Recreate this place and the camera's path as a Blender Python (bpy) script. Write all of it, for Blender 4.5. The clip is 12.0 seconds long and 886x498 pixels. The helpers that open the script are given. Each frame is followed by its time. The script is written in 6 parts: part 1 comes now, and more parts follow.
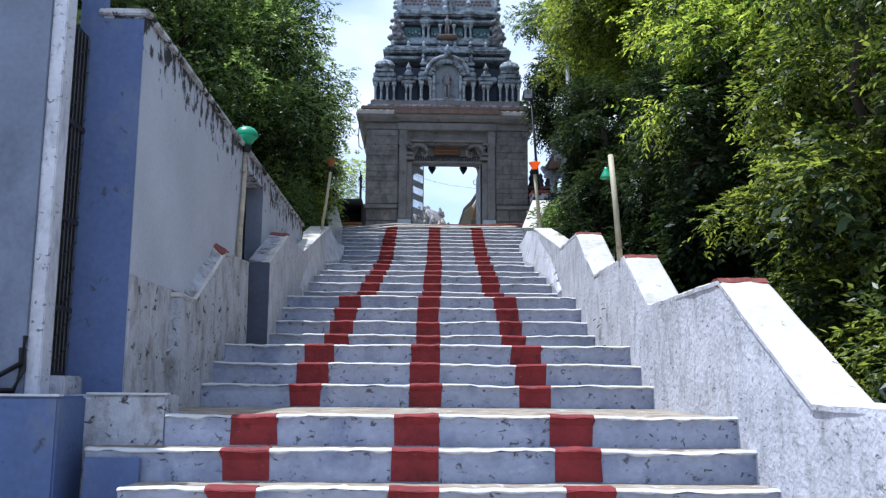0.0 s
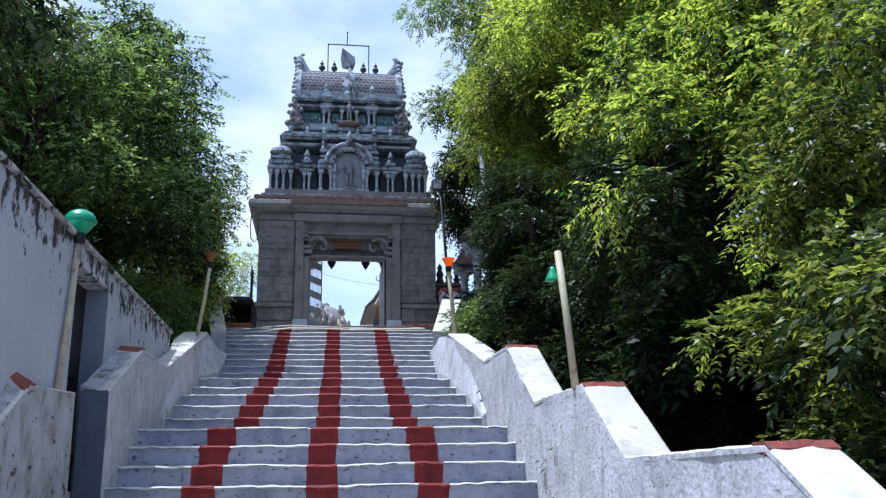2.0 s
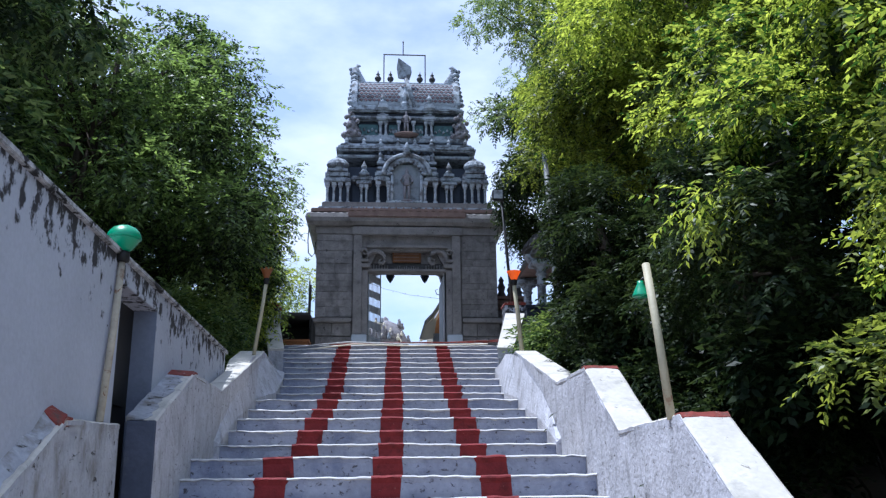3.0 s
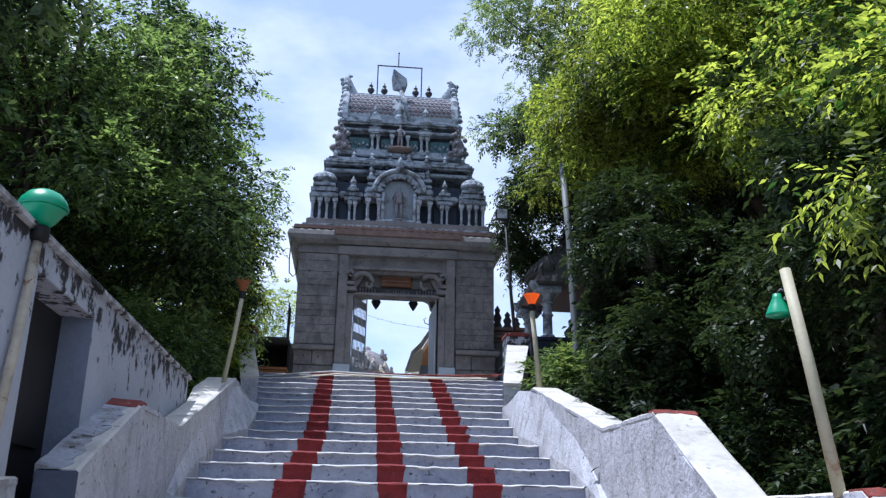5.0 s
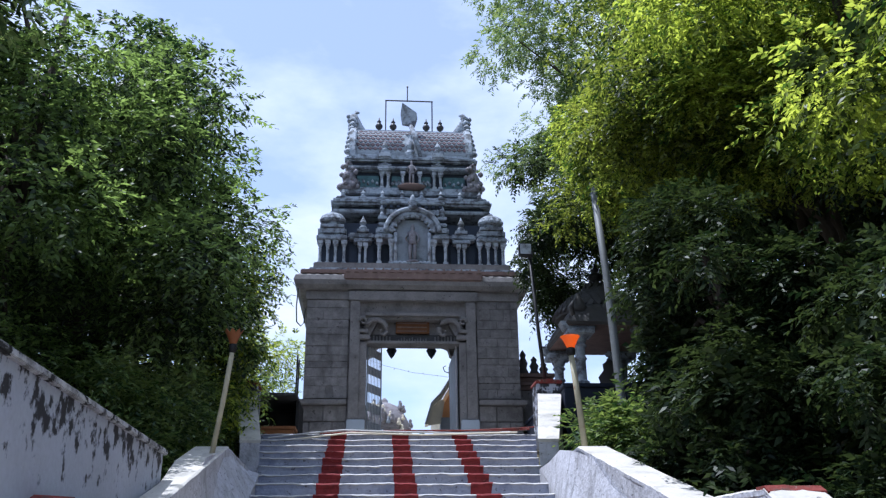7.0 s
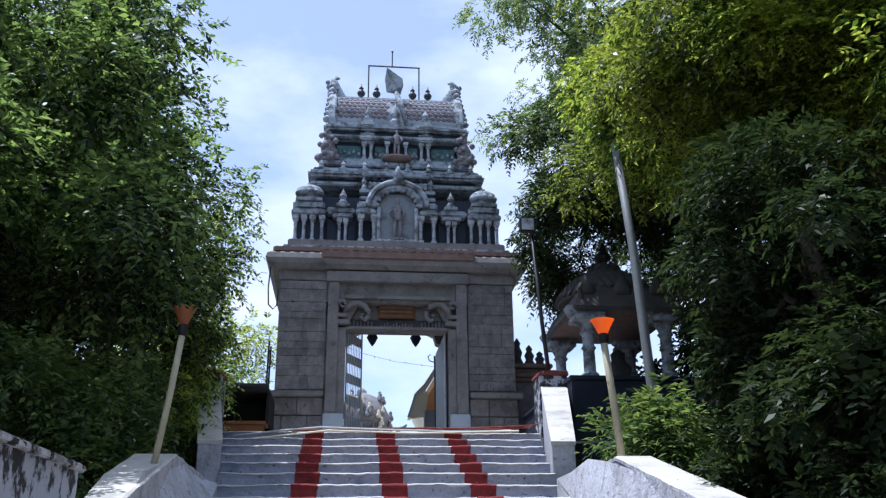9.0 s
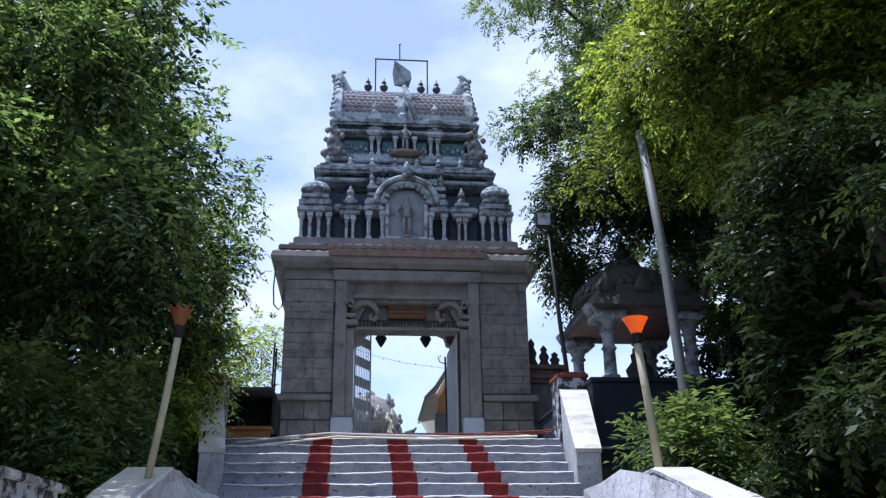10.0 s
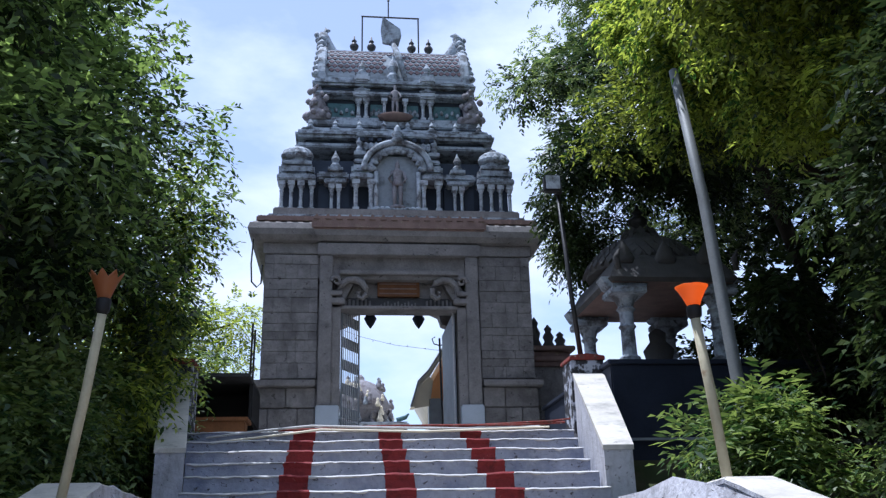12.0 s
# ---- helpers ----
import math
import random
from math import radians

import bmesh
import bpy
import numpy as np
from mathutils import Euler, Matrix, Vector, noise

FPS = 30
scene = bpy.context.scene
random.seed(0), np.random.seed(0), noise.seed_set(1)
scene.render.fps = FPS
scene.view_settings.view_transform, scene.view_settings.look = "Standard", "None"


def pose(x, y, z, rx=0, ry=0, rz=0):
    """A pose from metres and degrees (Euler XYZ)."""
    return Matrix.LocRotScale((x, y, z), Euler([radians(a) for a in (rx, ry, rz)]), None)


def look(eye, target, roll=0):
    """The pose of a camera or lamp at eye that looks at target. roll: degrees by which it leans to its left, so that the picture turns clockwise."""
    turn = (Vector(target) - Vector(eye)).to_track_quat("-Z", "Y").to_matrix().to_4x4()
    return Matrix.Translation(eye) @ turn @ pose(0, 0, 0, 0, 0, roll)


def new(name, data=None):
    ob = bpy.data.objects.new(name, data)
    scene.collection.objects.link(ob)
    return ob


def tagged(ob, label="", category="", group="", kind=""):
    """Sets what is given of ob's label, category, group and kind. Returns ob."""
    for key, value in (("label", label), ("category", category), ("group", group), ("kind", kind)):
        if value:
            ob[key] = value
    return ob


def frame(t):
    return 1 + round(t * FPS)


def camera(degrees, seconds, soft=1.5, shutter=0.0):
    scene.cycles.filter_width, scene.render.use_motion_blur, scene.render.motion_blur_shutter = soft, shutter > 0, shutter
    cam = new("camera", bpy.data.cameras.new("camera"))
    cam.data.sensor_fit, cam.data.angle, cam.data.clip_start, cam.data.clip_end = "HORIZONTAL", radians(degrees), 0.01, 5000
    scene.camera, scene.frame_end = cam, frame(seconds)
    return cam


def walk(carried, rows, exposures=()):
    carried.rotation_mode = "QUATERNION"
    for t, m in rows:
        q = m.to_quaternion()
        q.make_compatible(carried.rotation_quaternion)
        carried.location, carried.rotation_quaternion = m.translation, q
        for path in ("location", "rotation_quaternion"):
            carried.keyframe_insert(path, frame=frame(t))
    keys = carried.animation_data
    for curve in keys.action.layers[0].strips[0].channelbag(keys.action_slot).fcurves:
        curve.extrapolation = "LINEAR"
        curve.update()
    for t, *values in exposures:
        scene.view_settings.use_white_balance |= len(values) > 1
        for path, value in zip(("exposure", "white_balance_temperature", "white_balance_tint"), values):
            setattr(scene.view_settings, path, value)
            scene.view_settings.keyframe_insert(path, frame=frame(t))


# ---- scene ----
cam = camera(53.6, 12.0, soft=1.3)
PATH = [
    (0, (0.151, 0.276, 0.17), (0.201, 2.252, 0.474), 0.4),
    (0.5, (0.165, 0.743, 0.265), (0.283, 2.715, 0.576), 0.6),
    (1, (0.157, 1.214, 0.375), (0.312, 3.181, 0.702), -0.0),
    (1.5, (0.154, 1.729, 0.511), (0.37, 3.679, 0.896), -1.3),
    (2, (0.196, 2.077, 0.656), (0.468, 3.991, 1.168), -0.8),
    (2.5, (0.182, 2.383, 0.726), (0.348, 4.305, 1.254), -0.8),
    (2.7, (0.182, 2.485, 0.768), (0.325, 4.407, 1.303), -0.6),
    (4.3, (0.014, 3.707, 1.003), (0.206, 5.621, 1.549), 0.2),
    (4.5, (0.004, 3.884, 1.034), (0.218, 5.797, 1.575), 0.6),
    (5, (-0.056, 4.353, 1.079), (0.136, 6.247, 1.693), 1.0),
    (5.5, (-0.07, 4.763, 1.208), (0.107, 6.653, 1.837), 0.8),
    (6, (-0.054, 5.088, 1.342), (0.188, 6.971, 1.972), 0.3),
    (6.5, (-0.098, 5.354, 1.449), (0.08, 7.221, 2.142), -0.5),
    (7, (0.008, 5.692, 1.432), (0.164, 7.554, 2.144), -0.7),
    (8.8, (-0.088, 7.193, 1.792), (0.156, 9.055, 2.48), -0.9),
    (9, (-0.092, 7.344, 1.82), (0.12, 9.21, 2.508), -0.6),
    (9.5, (-0.135, 7.597, 1.925), (0.036, 9.456, 2.642), -0.6),
    (10, (-0.127, 7.899, 1.965), (0.072, 9.766, 2.654), -0.8),
    (10.5, (-0.16, 8.244, 2.059), (0.06, 10.117, 2.725), -1.4),
    (11, (-0.162, 8.594, 2.098), (0.046, 10.47, 2.761), -1.9),
    (11.5, (-0.093, 8.975, 2.204), (0.184, 10.848, 2.849), -2.0),
    (12, (-0.088, 9.274, 2.276), (0.138, 11.152, 2.926), -1.4),
]
walk(cam, [(t, look(eye, target, roll)) for t, eye, target, roll in PATH], [(0, 0.36, 5500, 10), (1, 0.34, 5440, 10), (2.5, 0.29, 5330, 12), (4.5, 0.26, 5380, 14), (8, 0.26, 5430, 14), (12, 0.26, 5420, 14)])

# ---- light ----
SUN_EL, SUN_AZ = radians(73), radians(-70)      # azimuth from +y towards +x
sun_dir = Vector((math.sin(SUN_AZ) * math.cos(SUN_EL), math.cos(SUN_AZ) * math.cos(SUN_EL), math.sin(SUN_EL)))
world = bpy.data.worlds.new("world")
scene.world = world
world.use_nodes = True
wn, wl = world.node_tree.nodes, world.node_tree.links
wn.clear()
w_out, w_bg = wn.new("ShaderNodeOutputWorld"), wn.new("ShaderNodeBackground")
w_sky = wn.new("ShaderNodeTexSky")
w_sky.sky_type, w_sky.sun_disc = "NISHITA", False
w_sky.sun_elevation, w_sky.sun_rotation = SUN_EL, SUN_AZ
w_sky.air_density, w_sky.dust_density, w_sky.ozone_density = 1.0, 0.4, 2.0
w_co, w_map, w_noise, w_ramp, w_mix = (wn.new("ShaderNode" + n) for n in ("TexCoord", "Mapping", "TexNoise", "ValToRGB", "Mix"))
w_map.inputs["Scale"].default_value = (1.0, 1.0, 2.2)
w_noise.inputs["Scale"].default_value, w_noise.inputs["Detail"].default_value, w_noise.inputs["Roughness"].default_value = 2.6, 7, 0.55
w_ramp.color_ramp.elements[0].position, w_ramp.color_ramp.elements[1].position = 0.42, 0.62
w_mix.data_type = "RGBA"
w_mix.inputs[7].default_value = (5.9, 6.15, 6.75, 1)
w_ramp.color_ramp.elements[0].color = (0.36, 0.36, 0.36, 1)
wl.new(w_co.outputs["Generated"], w_map.inputs["Vector"])
wl.new(w_map.outputs["Vector"], w_noise.inputs["Vector"])
wl.new(w_noise.outputs["Fac"], w_ramp.inputs["Fac"])
wl.new(w_ramp.outputs["Color"], w_mix.inputs[0])
wl.new(w_sky.outputs["Color"], w_mix.inputs[6])
wl.new(w_mix.outputs[2], w_bg.inputs["Color"])
w_bg.inputs["Strength"].default_value = 0.15
wl.new(w_bg.outputs["Background"], w_out.inputs["Surface"])
sun = new("sun", bpy.data.lights.new("sun", "SUN"))
sun.data.energy, sun.data.angle, sun.data.color = 5.0, radians(0.5), (1.0, 0.95, 0.87)
sun.matrix_world = look(sun_dir * 40, (0, 0, 0))

# ---- materials ----


def material(name, base, rough=0.8, metal=0.0, var=0.12, scale=4.0, fine=60.0, bump=0.15, stain=None, stain_scale=3.0, stain_at=(0.55, 0.7), streak=1.0, top=None, island=False, obj_random=0.0, spec=0.3, pits=None):
    """Two scales of colour change, a stain with its own shape, small pits or flakes (colour, size, share) and a fine relief. top: (z0, z1) widens the stain towards a wall's top edge."""
    m = bpy.data.materials.new(name)
    m.use_nodes = True
    n, l = m.node_tree.nodes, m.node_tree.links
    b = n["Principled BSDF"]
    b.inputs["Roughness"].default_value, b.inputs["Metallic"].default_value = rough, metal
    b.inputs["Specular IOR Level"].default_value = spec
    geo = n.new("ShaderNodeNewGeometry")
    pos = geo.outputs["Position"]
    big, small = n.new("ShaderNodeTexNoise"), n.new("ShaderNodeTexNoise")
    for t, s, d in ((big, scale, 5), (small, fine, 4)):
        t.inputs["Scale"].default_value, t.inputs["Detail"].default_value = s, d
        l.new(pos, t.inputs["Vector"])
    add = n.new("ShaderNodeMath")
    add.operation = "MULTIPLY_ADD"
    l.new(small.outputs["Fac"], add.inputs[0])
    add.inputs[1].default_value = 0.5
    l.new(big.outputs["Fac"], add.inputs[2])
    val = n.new("ShaderNodeMapRange")
    val.inputs["From Min"].default_value, val.inputs["From Max"].default_value = 0.45, 1.05
    val.inputs["To Min"].default_value, val.inputs["To Max"].default_value = 1 - var, 1 + var
    l.new(add.outputs[0], val.inputs["Value"])
    hsv = n.new("ShaderNodeHueSaturation")
    hsv.inputs["Color"].default_value = (*base, 1)
    last = val.outputs["Result"]
    if obj_random or island:
        src = geo.outputs["Random Per Island"] if island else n.new("ShaderNodeObjectInfo").outputs["Random"]
        rr = n.new("ShaderNodeMapRange")
        rr.inputs["To Min"].default_value, rr.inputs["To Max"].default_value = 1 - (obj_random or 0.3), 1 + (obj_random or 0.3)
        l.new(src, rr.inputs["Value"])
        mu = n.new("ShaderNodeMath")
        mu.operation = "MULTIPLY"
        l.new(last, mu.inputs[0])
        l.new(rr.outputs["Result"], mu.inputs[1])
        last = mu.outputs[0]
    l.new(last, hsv.inputs["Value"])
    colour = hsv.outputs["Color"]
    if stain:
        mp = n.new("ShaderNodeMapping")
        mp.inputs["Scale"].default_value = (1, 1, 1 / streak)
        l.new(pos, mp.inputs["Vector"])
        st = n.new("ShaderNodeTexNoise")
        st.inputs["Scale"].default_value, st.inputs["Detail"].default_value, st.inputs["Roughness"].default_value = stain_scale, 8, 0.65
        l.new(mp.outputs["Vector"], st.inputs["Vector"])
        fac = st.outputs["Fac"]
        if top:
            sep, rise, sm = n.new("ShaderNodeSeparateXYZ"), n.new("ShaderNodeMapRange"), n.new("ShaderNodeMath")
            l.new(pos, sep.inputs[0])
            rise.inputs["From Min"].default_value, rise.inputs["From Max"].default_value = top
            rise.inputs["To Min"].default_value, rise.inputs["To Max"].default_value = -0.16, 0.16
            l.new(sep.outputs["Z"], rise.inputs["Value"])
            sm.operation = "ADD"
            l.new(fac, sm.inputs[0])
            l.new(rise.outputs["Result"], sm.inputs[1])
            fac = sm.outputs[0]
        ramp, mix = n.new("ShaderNodeValToRGB"), n.new("ShaderNodeMix")
        ramp.color_ramp.elements[0].position, ramp.color_ramp.elements[1].position = stain_at
        l.new(fac, ramp.inputs["Fac"])
        mix.data_type = "RGBA"
        l.new(ramp.outputs["Color"], mix.inputs[0])
        l.new(colour, mix.inputs[6])
        mix.inputs[7].default_value = (*stain, 1)
        colour = mix.outputs[2]
    height = add.outputs[0]
    if pits:
        pc, ps, pa = pits
        pn, pr, px, ph, pm = (n.new("ShaderNode" + q) for q in ("TexNoise", "ValToRGB", "Mix", "Math", "Mapping"))
        pm.inputs["Rotation"].default_value = (0.5, 0.7, 0.3)
        pm.inputs["Scale"].default_value = (1.0, 0.7, 1.25)
        l.new(pos, pm.inputs["Vector"])
        l.new(pm.outputs["Vector"], pn.inputs["Vector"])
        pn.inputs["Scale"].default_value, pn.inputs["Detail"].default_value, pn.inputs["Roughness"].default_value, pn.inputs["Distortion"].default_value = ps, 6, 0.6, 0.6
        pr.color_ramp.elements[0].position, pr.color_ramp.elements[1].position = pa, pa + 0.06
        l.new(pn.outputs["Fac"], pr.inputs["Fac"])
        px.data_type = "RGBA"
        l.new(pr.outputs["Color"], px.inputs[0])
        l.new(colour, px.inputs[6])
        px.inputs[7].default_value = (*pc, 1)
        colour = px.outputs[2]
        ph.operation = "MULTIPLY_ADD"
        l.new(pr.outputs["Color"], ph.inputs[0])
        ph.inputs[1].default_value = -0.5
        l.new(height, ph.inputs[2])
        height = ph.outputs[0]
    l.new(colour, b.inputs["Base Color"])
    if bump:
        bp = n.new("ShaderNodeBump")
        bp.inputs["Strength"].default_value, bp.inputs["Distance"].default_value = bump, 0.02
        l.new(height, bp.inputs["Height"])
        l.new(bp.outputs["Normal"], b.inputs["Normal"])
    return m


def leaf_material(name, dark, light, through_amount=0.4, gloss=0.45):
    m = bpy.data.materials.new(name)
    m.use_nodes = True
    n, l = m.node_tree.nodes, m.node_tree.links
    b, out = n["Principled BSDF"], n["Material Output"]
    b.inputs["Roughness"].default_value, b.inputs["Specular IOR Level"].default_value = 0.42, gloss
    geo, big, mixv, mix = n.new("ShaderNodeNewGeometry"), n.new("ShaderNodeTexNoise"), n.new("ShaderNodeMath"), n.new("ShaderNodeMix")
    big.inputs["Scale"].default_value, big.inputs["Detail"].default_value = 0.9, 3
    l.new(geo.outputs["Position"], big.inputs["Vector"])
    mixv.operation = "MULTIPLY_ADD"
    l.new(big.outputs["Fac"], mixv.inputs[0])
    mixv.inputs[1].default_value = 1.6
    sub = n.new("ShaderNodeMath")
    sub.operation = "MULTIPLY_ADD"
    l.new(geo.outputs["Random Per Island"], sub.inputs[0])
    sub.inputs[1].default_value, sub.inputs[2].default_value = 1.15, -0.92
    l.new(sub.outputs[0], mixv.inputs[2])
    mix.data_type = "RGBA"
    mix.inputs[6].default_value, mix.inputs[7].default_value = (*dark, 1), (*light, 1)
    l.new(mixv.outputs[0], mix.inputs[0])
    l.new(mix.outputs[2], b.inputs["Base Color"])
    tr, ms = n.new("ShaderNodeBsdfTranslucent"), n.new("ShaderNodeMixShader")
    glow = n.new("ShaderNodeMix")
    glow.data_type, glow.blend_type = "RGBA", "MULTIPLY"
    glow.inputs[0].default_value = 1.0
    l.new(mix.outputs[2], glow.inputs[6])
    glow.inputs[7].default_value = (2.0, 1.9, 1.25, 1)
    l.new(glow.outputs[2], tr.inputs["Color"])
    ms.inputs[0].default_value = through_amount
    l.new(b.outputs["BSDF"], ms.inputs[1])
    l.new(tr.outputs["BSDF"], ms.inputs[2])
    l.new(ms.outputs["Shader"], out.inputs["Surface"])
    return m


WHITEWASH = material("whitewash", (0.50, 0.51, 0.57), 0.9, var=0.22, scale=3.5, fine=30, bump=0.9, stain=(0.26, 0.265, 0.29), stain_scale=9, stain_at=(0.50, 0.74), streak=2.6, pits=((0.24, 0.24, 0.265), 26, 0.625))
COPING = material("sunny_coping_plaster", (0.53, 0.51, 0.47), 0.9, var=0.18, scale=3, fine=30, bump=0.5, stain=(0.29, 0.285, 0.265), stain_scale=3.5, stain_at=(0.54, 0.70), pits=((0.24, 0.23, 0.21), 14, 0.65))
RISER = material("riser_paint", (0.315, 0.345, 0.445), 0.85, var=0.22, scale=5, fine=30, bump=0.6, stain=(0.165, 0.195, 0.30), stain_scale=3.2, stain_at=(0.50, 0.72), pits=((0.10, 0.10, 0.12), 21, 0.605))
TREAD = material("worn_tread", (0.31, 0.275, 0.225), 0.9, var=0.26, scale=6, fine=40, bump=0.5, stain=(0.20, 0.150, 0.115), stain_scale=5, stain_at=(0.44, 0.60), pits=((0.46, 0.44, 0.40), 9, 0.60))
NOSING = material("white_nosing_paint", (0.51, 0.51, 0.52), 0.8, var=0.12, scale=9, fine=50, bump=0.5, stain=(0.42, 0.42, 0.44), stain_scale=13, stain_at=(0.56, 0.66))
RED = material("red_oxide_paint", (0.190, 0.022, 0.025), 0.75, var=0.26, scale=8, fine=40, bump=0.5, stain=(0.10, 0.014, 0.015), stain_scale=9, stain_at=(0.52, 0.68), pits=((0.34, 0.15, 0.13), 24, 0.665))
REDCAP = material("weathered_red_cap", (0.20, 0.042, 0.034), 0.85, var=0.25, scale=10, fine=40, bump=0.4, stain=(0.12, 0.06, 0.05), stain_scale=12, stain_at=(0.50, 0.64), pits=((0.36, 0.26, 0.23), 18, 0.60))
BLUEWALL = material("blue_grey_wall", (0.39, 0.415, 0.49), 0.9, var=0.14, scale=1.3, fine=34, bump=0.3, stain=(0.035, 0.035, 0.04), stain_scale=8.0, stain_at=(0.60, 0.665), streak=1.2, top=(1.62, 2.36))
BLUEFACE = material("blue_distemper", (0.090, 0.125, 0.250), 0.9, var=0.22, scale=1.6, fine=30, bump=0.35, stain=(0.15, 0.17, 0.22), stain_scale=2.6, stain_at=(0.52, 0.74), streak=1.6, pits=((0.06, 0.07, 0.10), 9, 0.63))
PORCH = material("faded_porch_wall", (0.165, 0.190, 0.255), 0.9, var=0.22, scale=1.8, fine=30, bump=0.35, stain=(0.09, 0.105, 0.15), stain_scale=2.4, stain_at=(0.50, 0.72), streak=1.5)
SLATE_BLUE = material("dark_slate_blue", (0.085, 0.098, 0.140), 0.9, var=0.22, scale=3, fine=30, bump=0.35, stain=(0.14, 0.15, 0.18), stain_scale=5, stain_at=(0.55, 0.72))
DADO = material("rough_grey_render", (0.375, 0.388, 0.435), 0.95, var=0.22, scale=5, fine=30, bump=0.8, stain=(0.19, 0.18, 0.165), stain_scale=6, stain_at=(0.48, 0.66), streak=2.0, pits=((0.07, 0.066, 0.06), 13, 0.61))
STONE = material("granite_block", (0.205, 0.194, 0.189), 0.85, var=0.32, scale=7, fine=34, bump=0.6, stain=(0.085, 0.080, 0.078), stain_scale=2.6, stain_at=(0.48, 0.72), obj_random=0.16, pits=((0.065, 0.061, 0.06), 12, 0.63))
STONE_PLAIN = material("granite_trim", (0.222, 0.210, 0.205), 0.85, var=0.28, scale=6, fine=34, bump=0.5, stain=(0.095, 0.089, 0.087), stain_scale=3, stain_at=(0.50, 0.7), pits=((0.065, 0.061, 0.06), 12, 0.63))
# Stone darkened by putting tree and recess shade into its base colour.
SHADE_STONE = material("shade_dark_stone", (0.078, 0.077, 0.078), 0.85, var=0.25, scale=6, fine=60, bump=0.5, stain=(0.085, 0.082, 0.076), stain_scale=7, stain_at=(0.55, 0.7))
BROWN_EAVE = material("brown_eave_paint", (0.21, 0.145, 0.125), 0.85, var=0.22, scale=7, fine=60, bump=0.4, stain=(0.30, 0.26, 0.18), stain_scale=9, stain_at=(0.60, 0.72))
TIER = material("weathered_tier_paint", (0.38, 0.43, 0.49), 0.85, var=0.26, scale=5, fine=30, bump=0.6, stain=(0.105, 0.110, 0.120), stain_scale=5, stain_at=(0.43, 0.60), pits=((0.075, 0.072, 0.075), 11, 0.62))
# Near-black blue: the shade of recesses and passage is put into the colour.
TIER_SHADE = material("shaded_tier_recess", (0.040, 0.050, 0.070), 0.9, var=0.25, scale=4, fine=50, bump=0.3)
TIER_TEAL = material("teal_panel_paint", (0.09, 0.17, 0.185), 0.85, var=0.25, scale=7, fine=50, bump=0.3, stain=(0.05, 0.07, 0.075), stain_scale=9, stain_at=(0.5, 0.7))
TIER_PALE = material("pale_column_paint", (0.42, 0.46, 0.51), 0.85, var=0.18, scale=8, fine=40, bump=0.4, stain=(0.13, 0.13, 0.14), stain_scale=7, stain_at=(0.48, 0.66))
ROOF_RED = material("maroon_roof_paint", (0.088, 0.060, 0.072), 0.85, var=0.25, scale=12, fine=50, bump=0.3, obj_random=0.25)
FIGURE = material("worn_figure_paint", (0.265, 0.255, 0.275), 0.85, var=0.30, scale=9, fine=50, bump=0.3, stain=(0.13, 0.115, 0.12), stain_scale=9, stain_at=(0.46, 0.66))
PALE_BLOCK = material("pale_blue_block", (0.42, 0.47, 0.53), 0.85, var=0.1, scale=5, fine=50, bump=0.3)
NAVY = material("navy_wall_paint", (0.020, 0.026, 0.045), 0.7, var=0.25, scale=3, fine=40, bump=0.2)
BLACK = material("black_sheet", (0.012, 0.012, 0.013), 0.6, var=0.2, scale=3, fine=40, bump=0.1)
METAL = material("dark_iron", (0.05, 0.05, 0.052), 0.5, 0.6, var=0.2, scale=10, fine=80, bump=0.2)
GALV = material("galvanised_sheet", (0.33, 0.36, 0.39), 0.6, 0.3, var=0.18, scale=5, fine=80, bump=0.15)
POLE_GREY = material("weathered_pole_zinc", (0.17, 0.18, 0.185), 0.65, 0.3, var=0.2, scale=5, fine=60, bump=0.2)
CREAM_PIPE = material("cream_pipe_paint", (0.42, 0.385, 0.27), 0.6, var=0.15, scale=8, fine=60, bump=0.2, stain=(0.22, 0.11, 0.06), stain_scale=6, stain_at=(0.60, 0.70))
MILDEW = material("mildewed_roof_edge", (0.46, 0.47, 0.50), 0.95, var=0.2, scale=4, fine=30, bump=0.7, stain=(0.16, 0.16, 0.165), stain_scale=6, stain_at=(0.46, 0.60), pits=((0.03, 0.03, 0.033), 11, 0.52))
RUSTY_PIPE = material("rusty_pipe", (0.40, 0.365, 0.29), 0.8, var=0.25, scale=8, fine=40, bump=0.4, stain=(0.16, 0.075, 0.035), stain_scale=7, stain_at=(0.53, 0.62), streak=2.0, pits=((0.20, 0.10, 0.05), 16, 0.62))
GREEN_PLASTIC = material("green_plastic", (0.010, 0.27, 0.13), 0.35, var=0.08, scale=6, fine=60, bump=0.05, spec=0.5)
ORANGE_GLASS = leaf_material("orange_lamp_shade", (0.55, 0.20, 0.05), (0.62, 0.25, 0.07), 0.55)
# A duller, browner orange than ORANGE_GLASS.
DULL_ORANGE = leaf_material("dull_orange_lamp_shade", (0.30, 0.12, 0.045), (0.38, 0.16, 0.06), 0.4)
NICHE = material("grey_niche_plaster", (0.28, 0.315, 0.35), 0.9, var=0.22, scale=5, fine=40, bump=0.4, stain=(0.13, 0.145, 0.16), stain_scale=5, stain_at=(0.48, 0.68))
ORANGE = material("orange_wall_paint", (0.80, 0.40, 0.17), 0.85, var=0.12, scale=4, fine=50, bump=0.2)
CREAM = material("cream_wall_paint", (0.76, 0.70, 0.56), 0.85, var=0.1, scale=4, fine=50, bump=0.2)
RUST = material("rusty_board", (0.165, 0.075, 0.032), 0.85, var=0.3, scale=6, fine=50, bump=0.3)
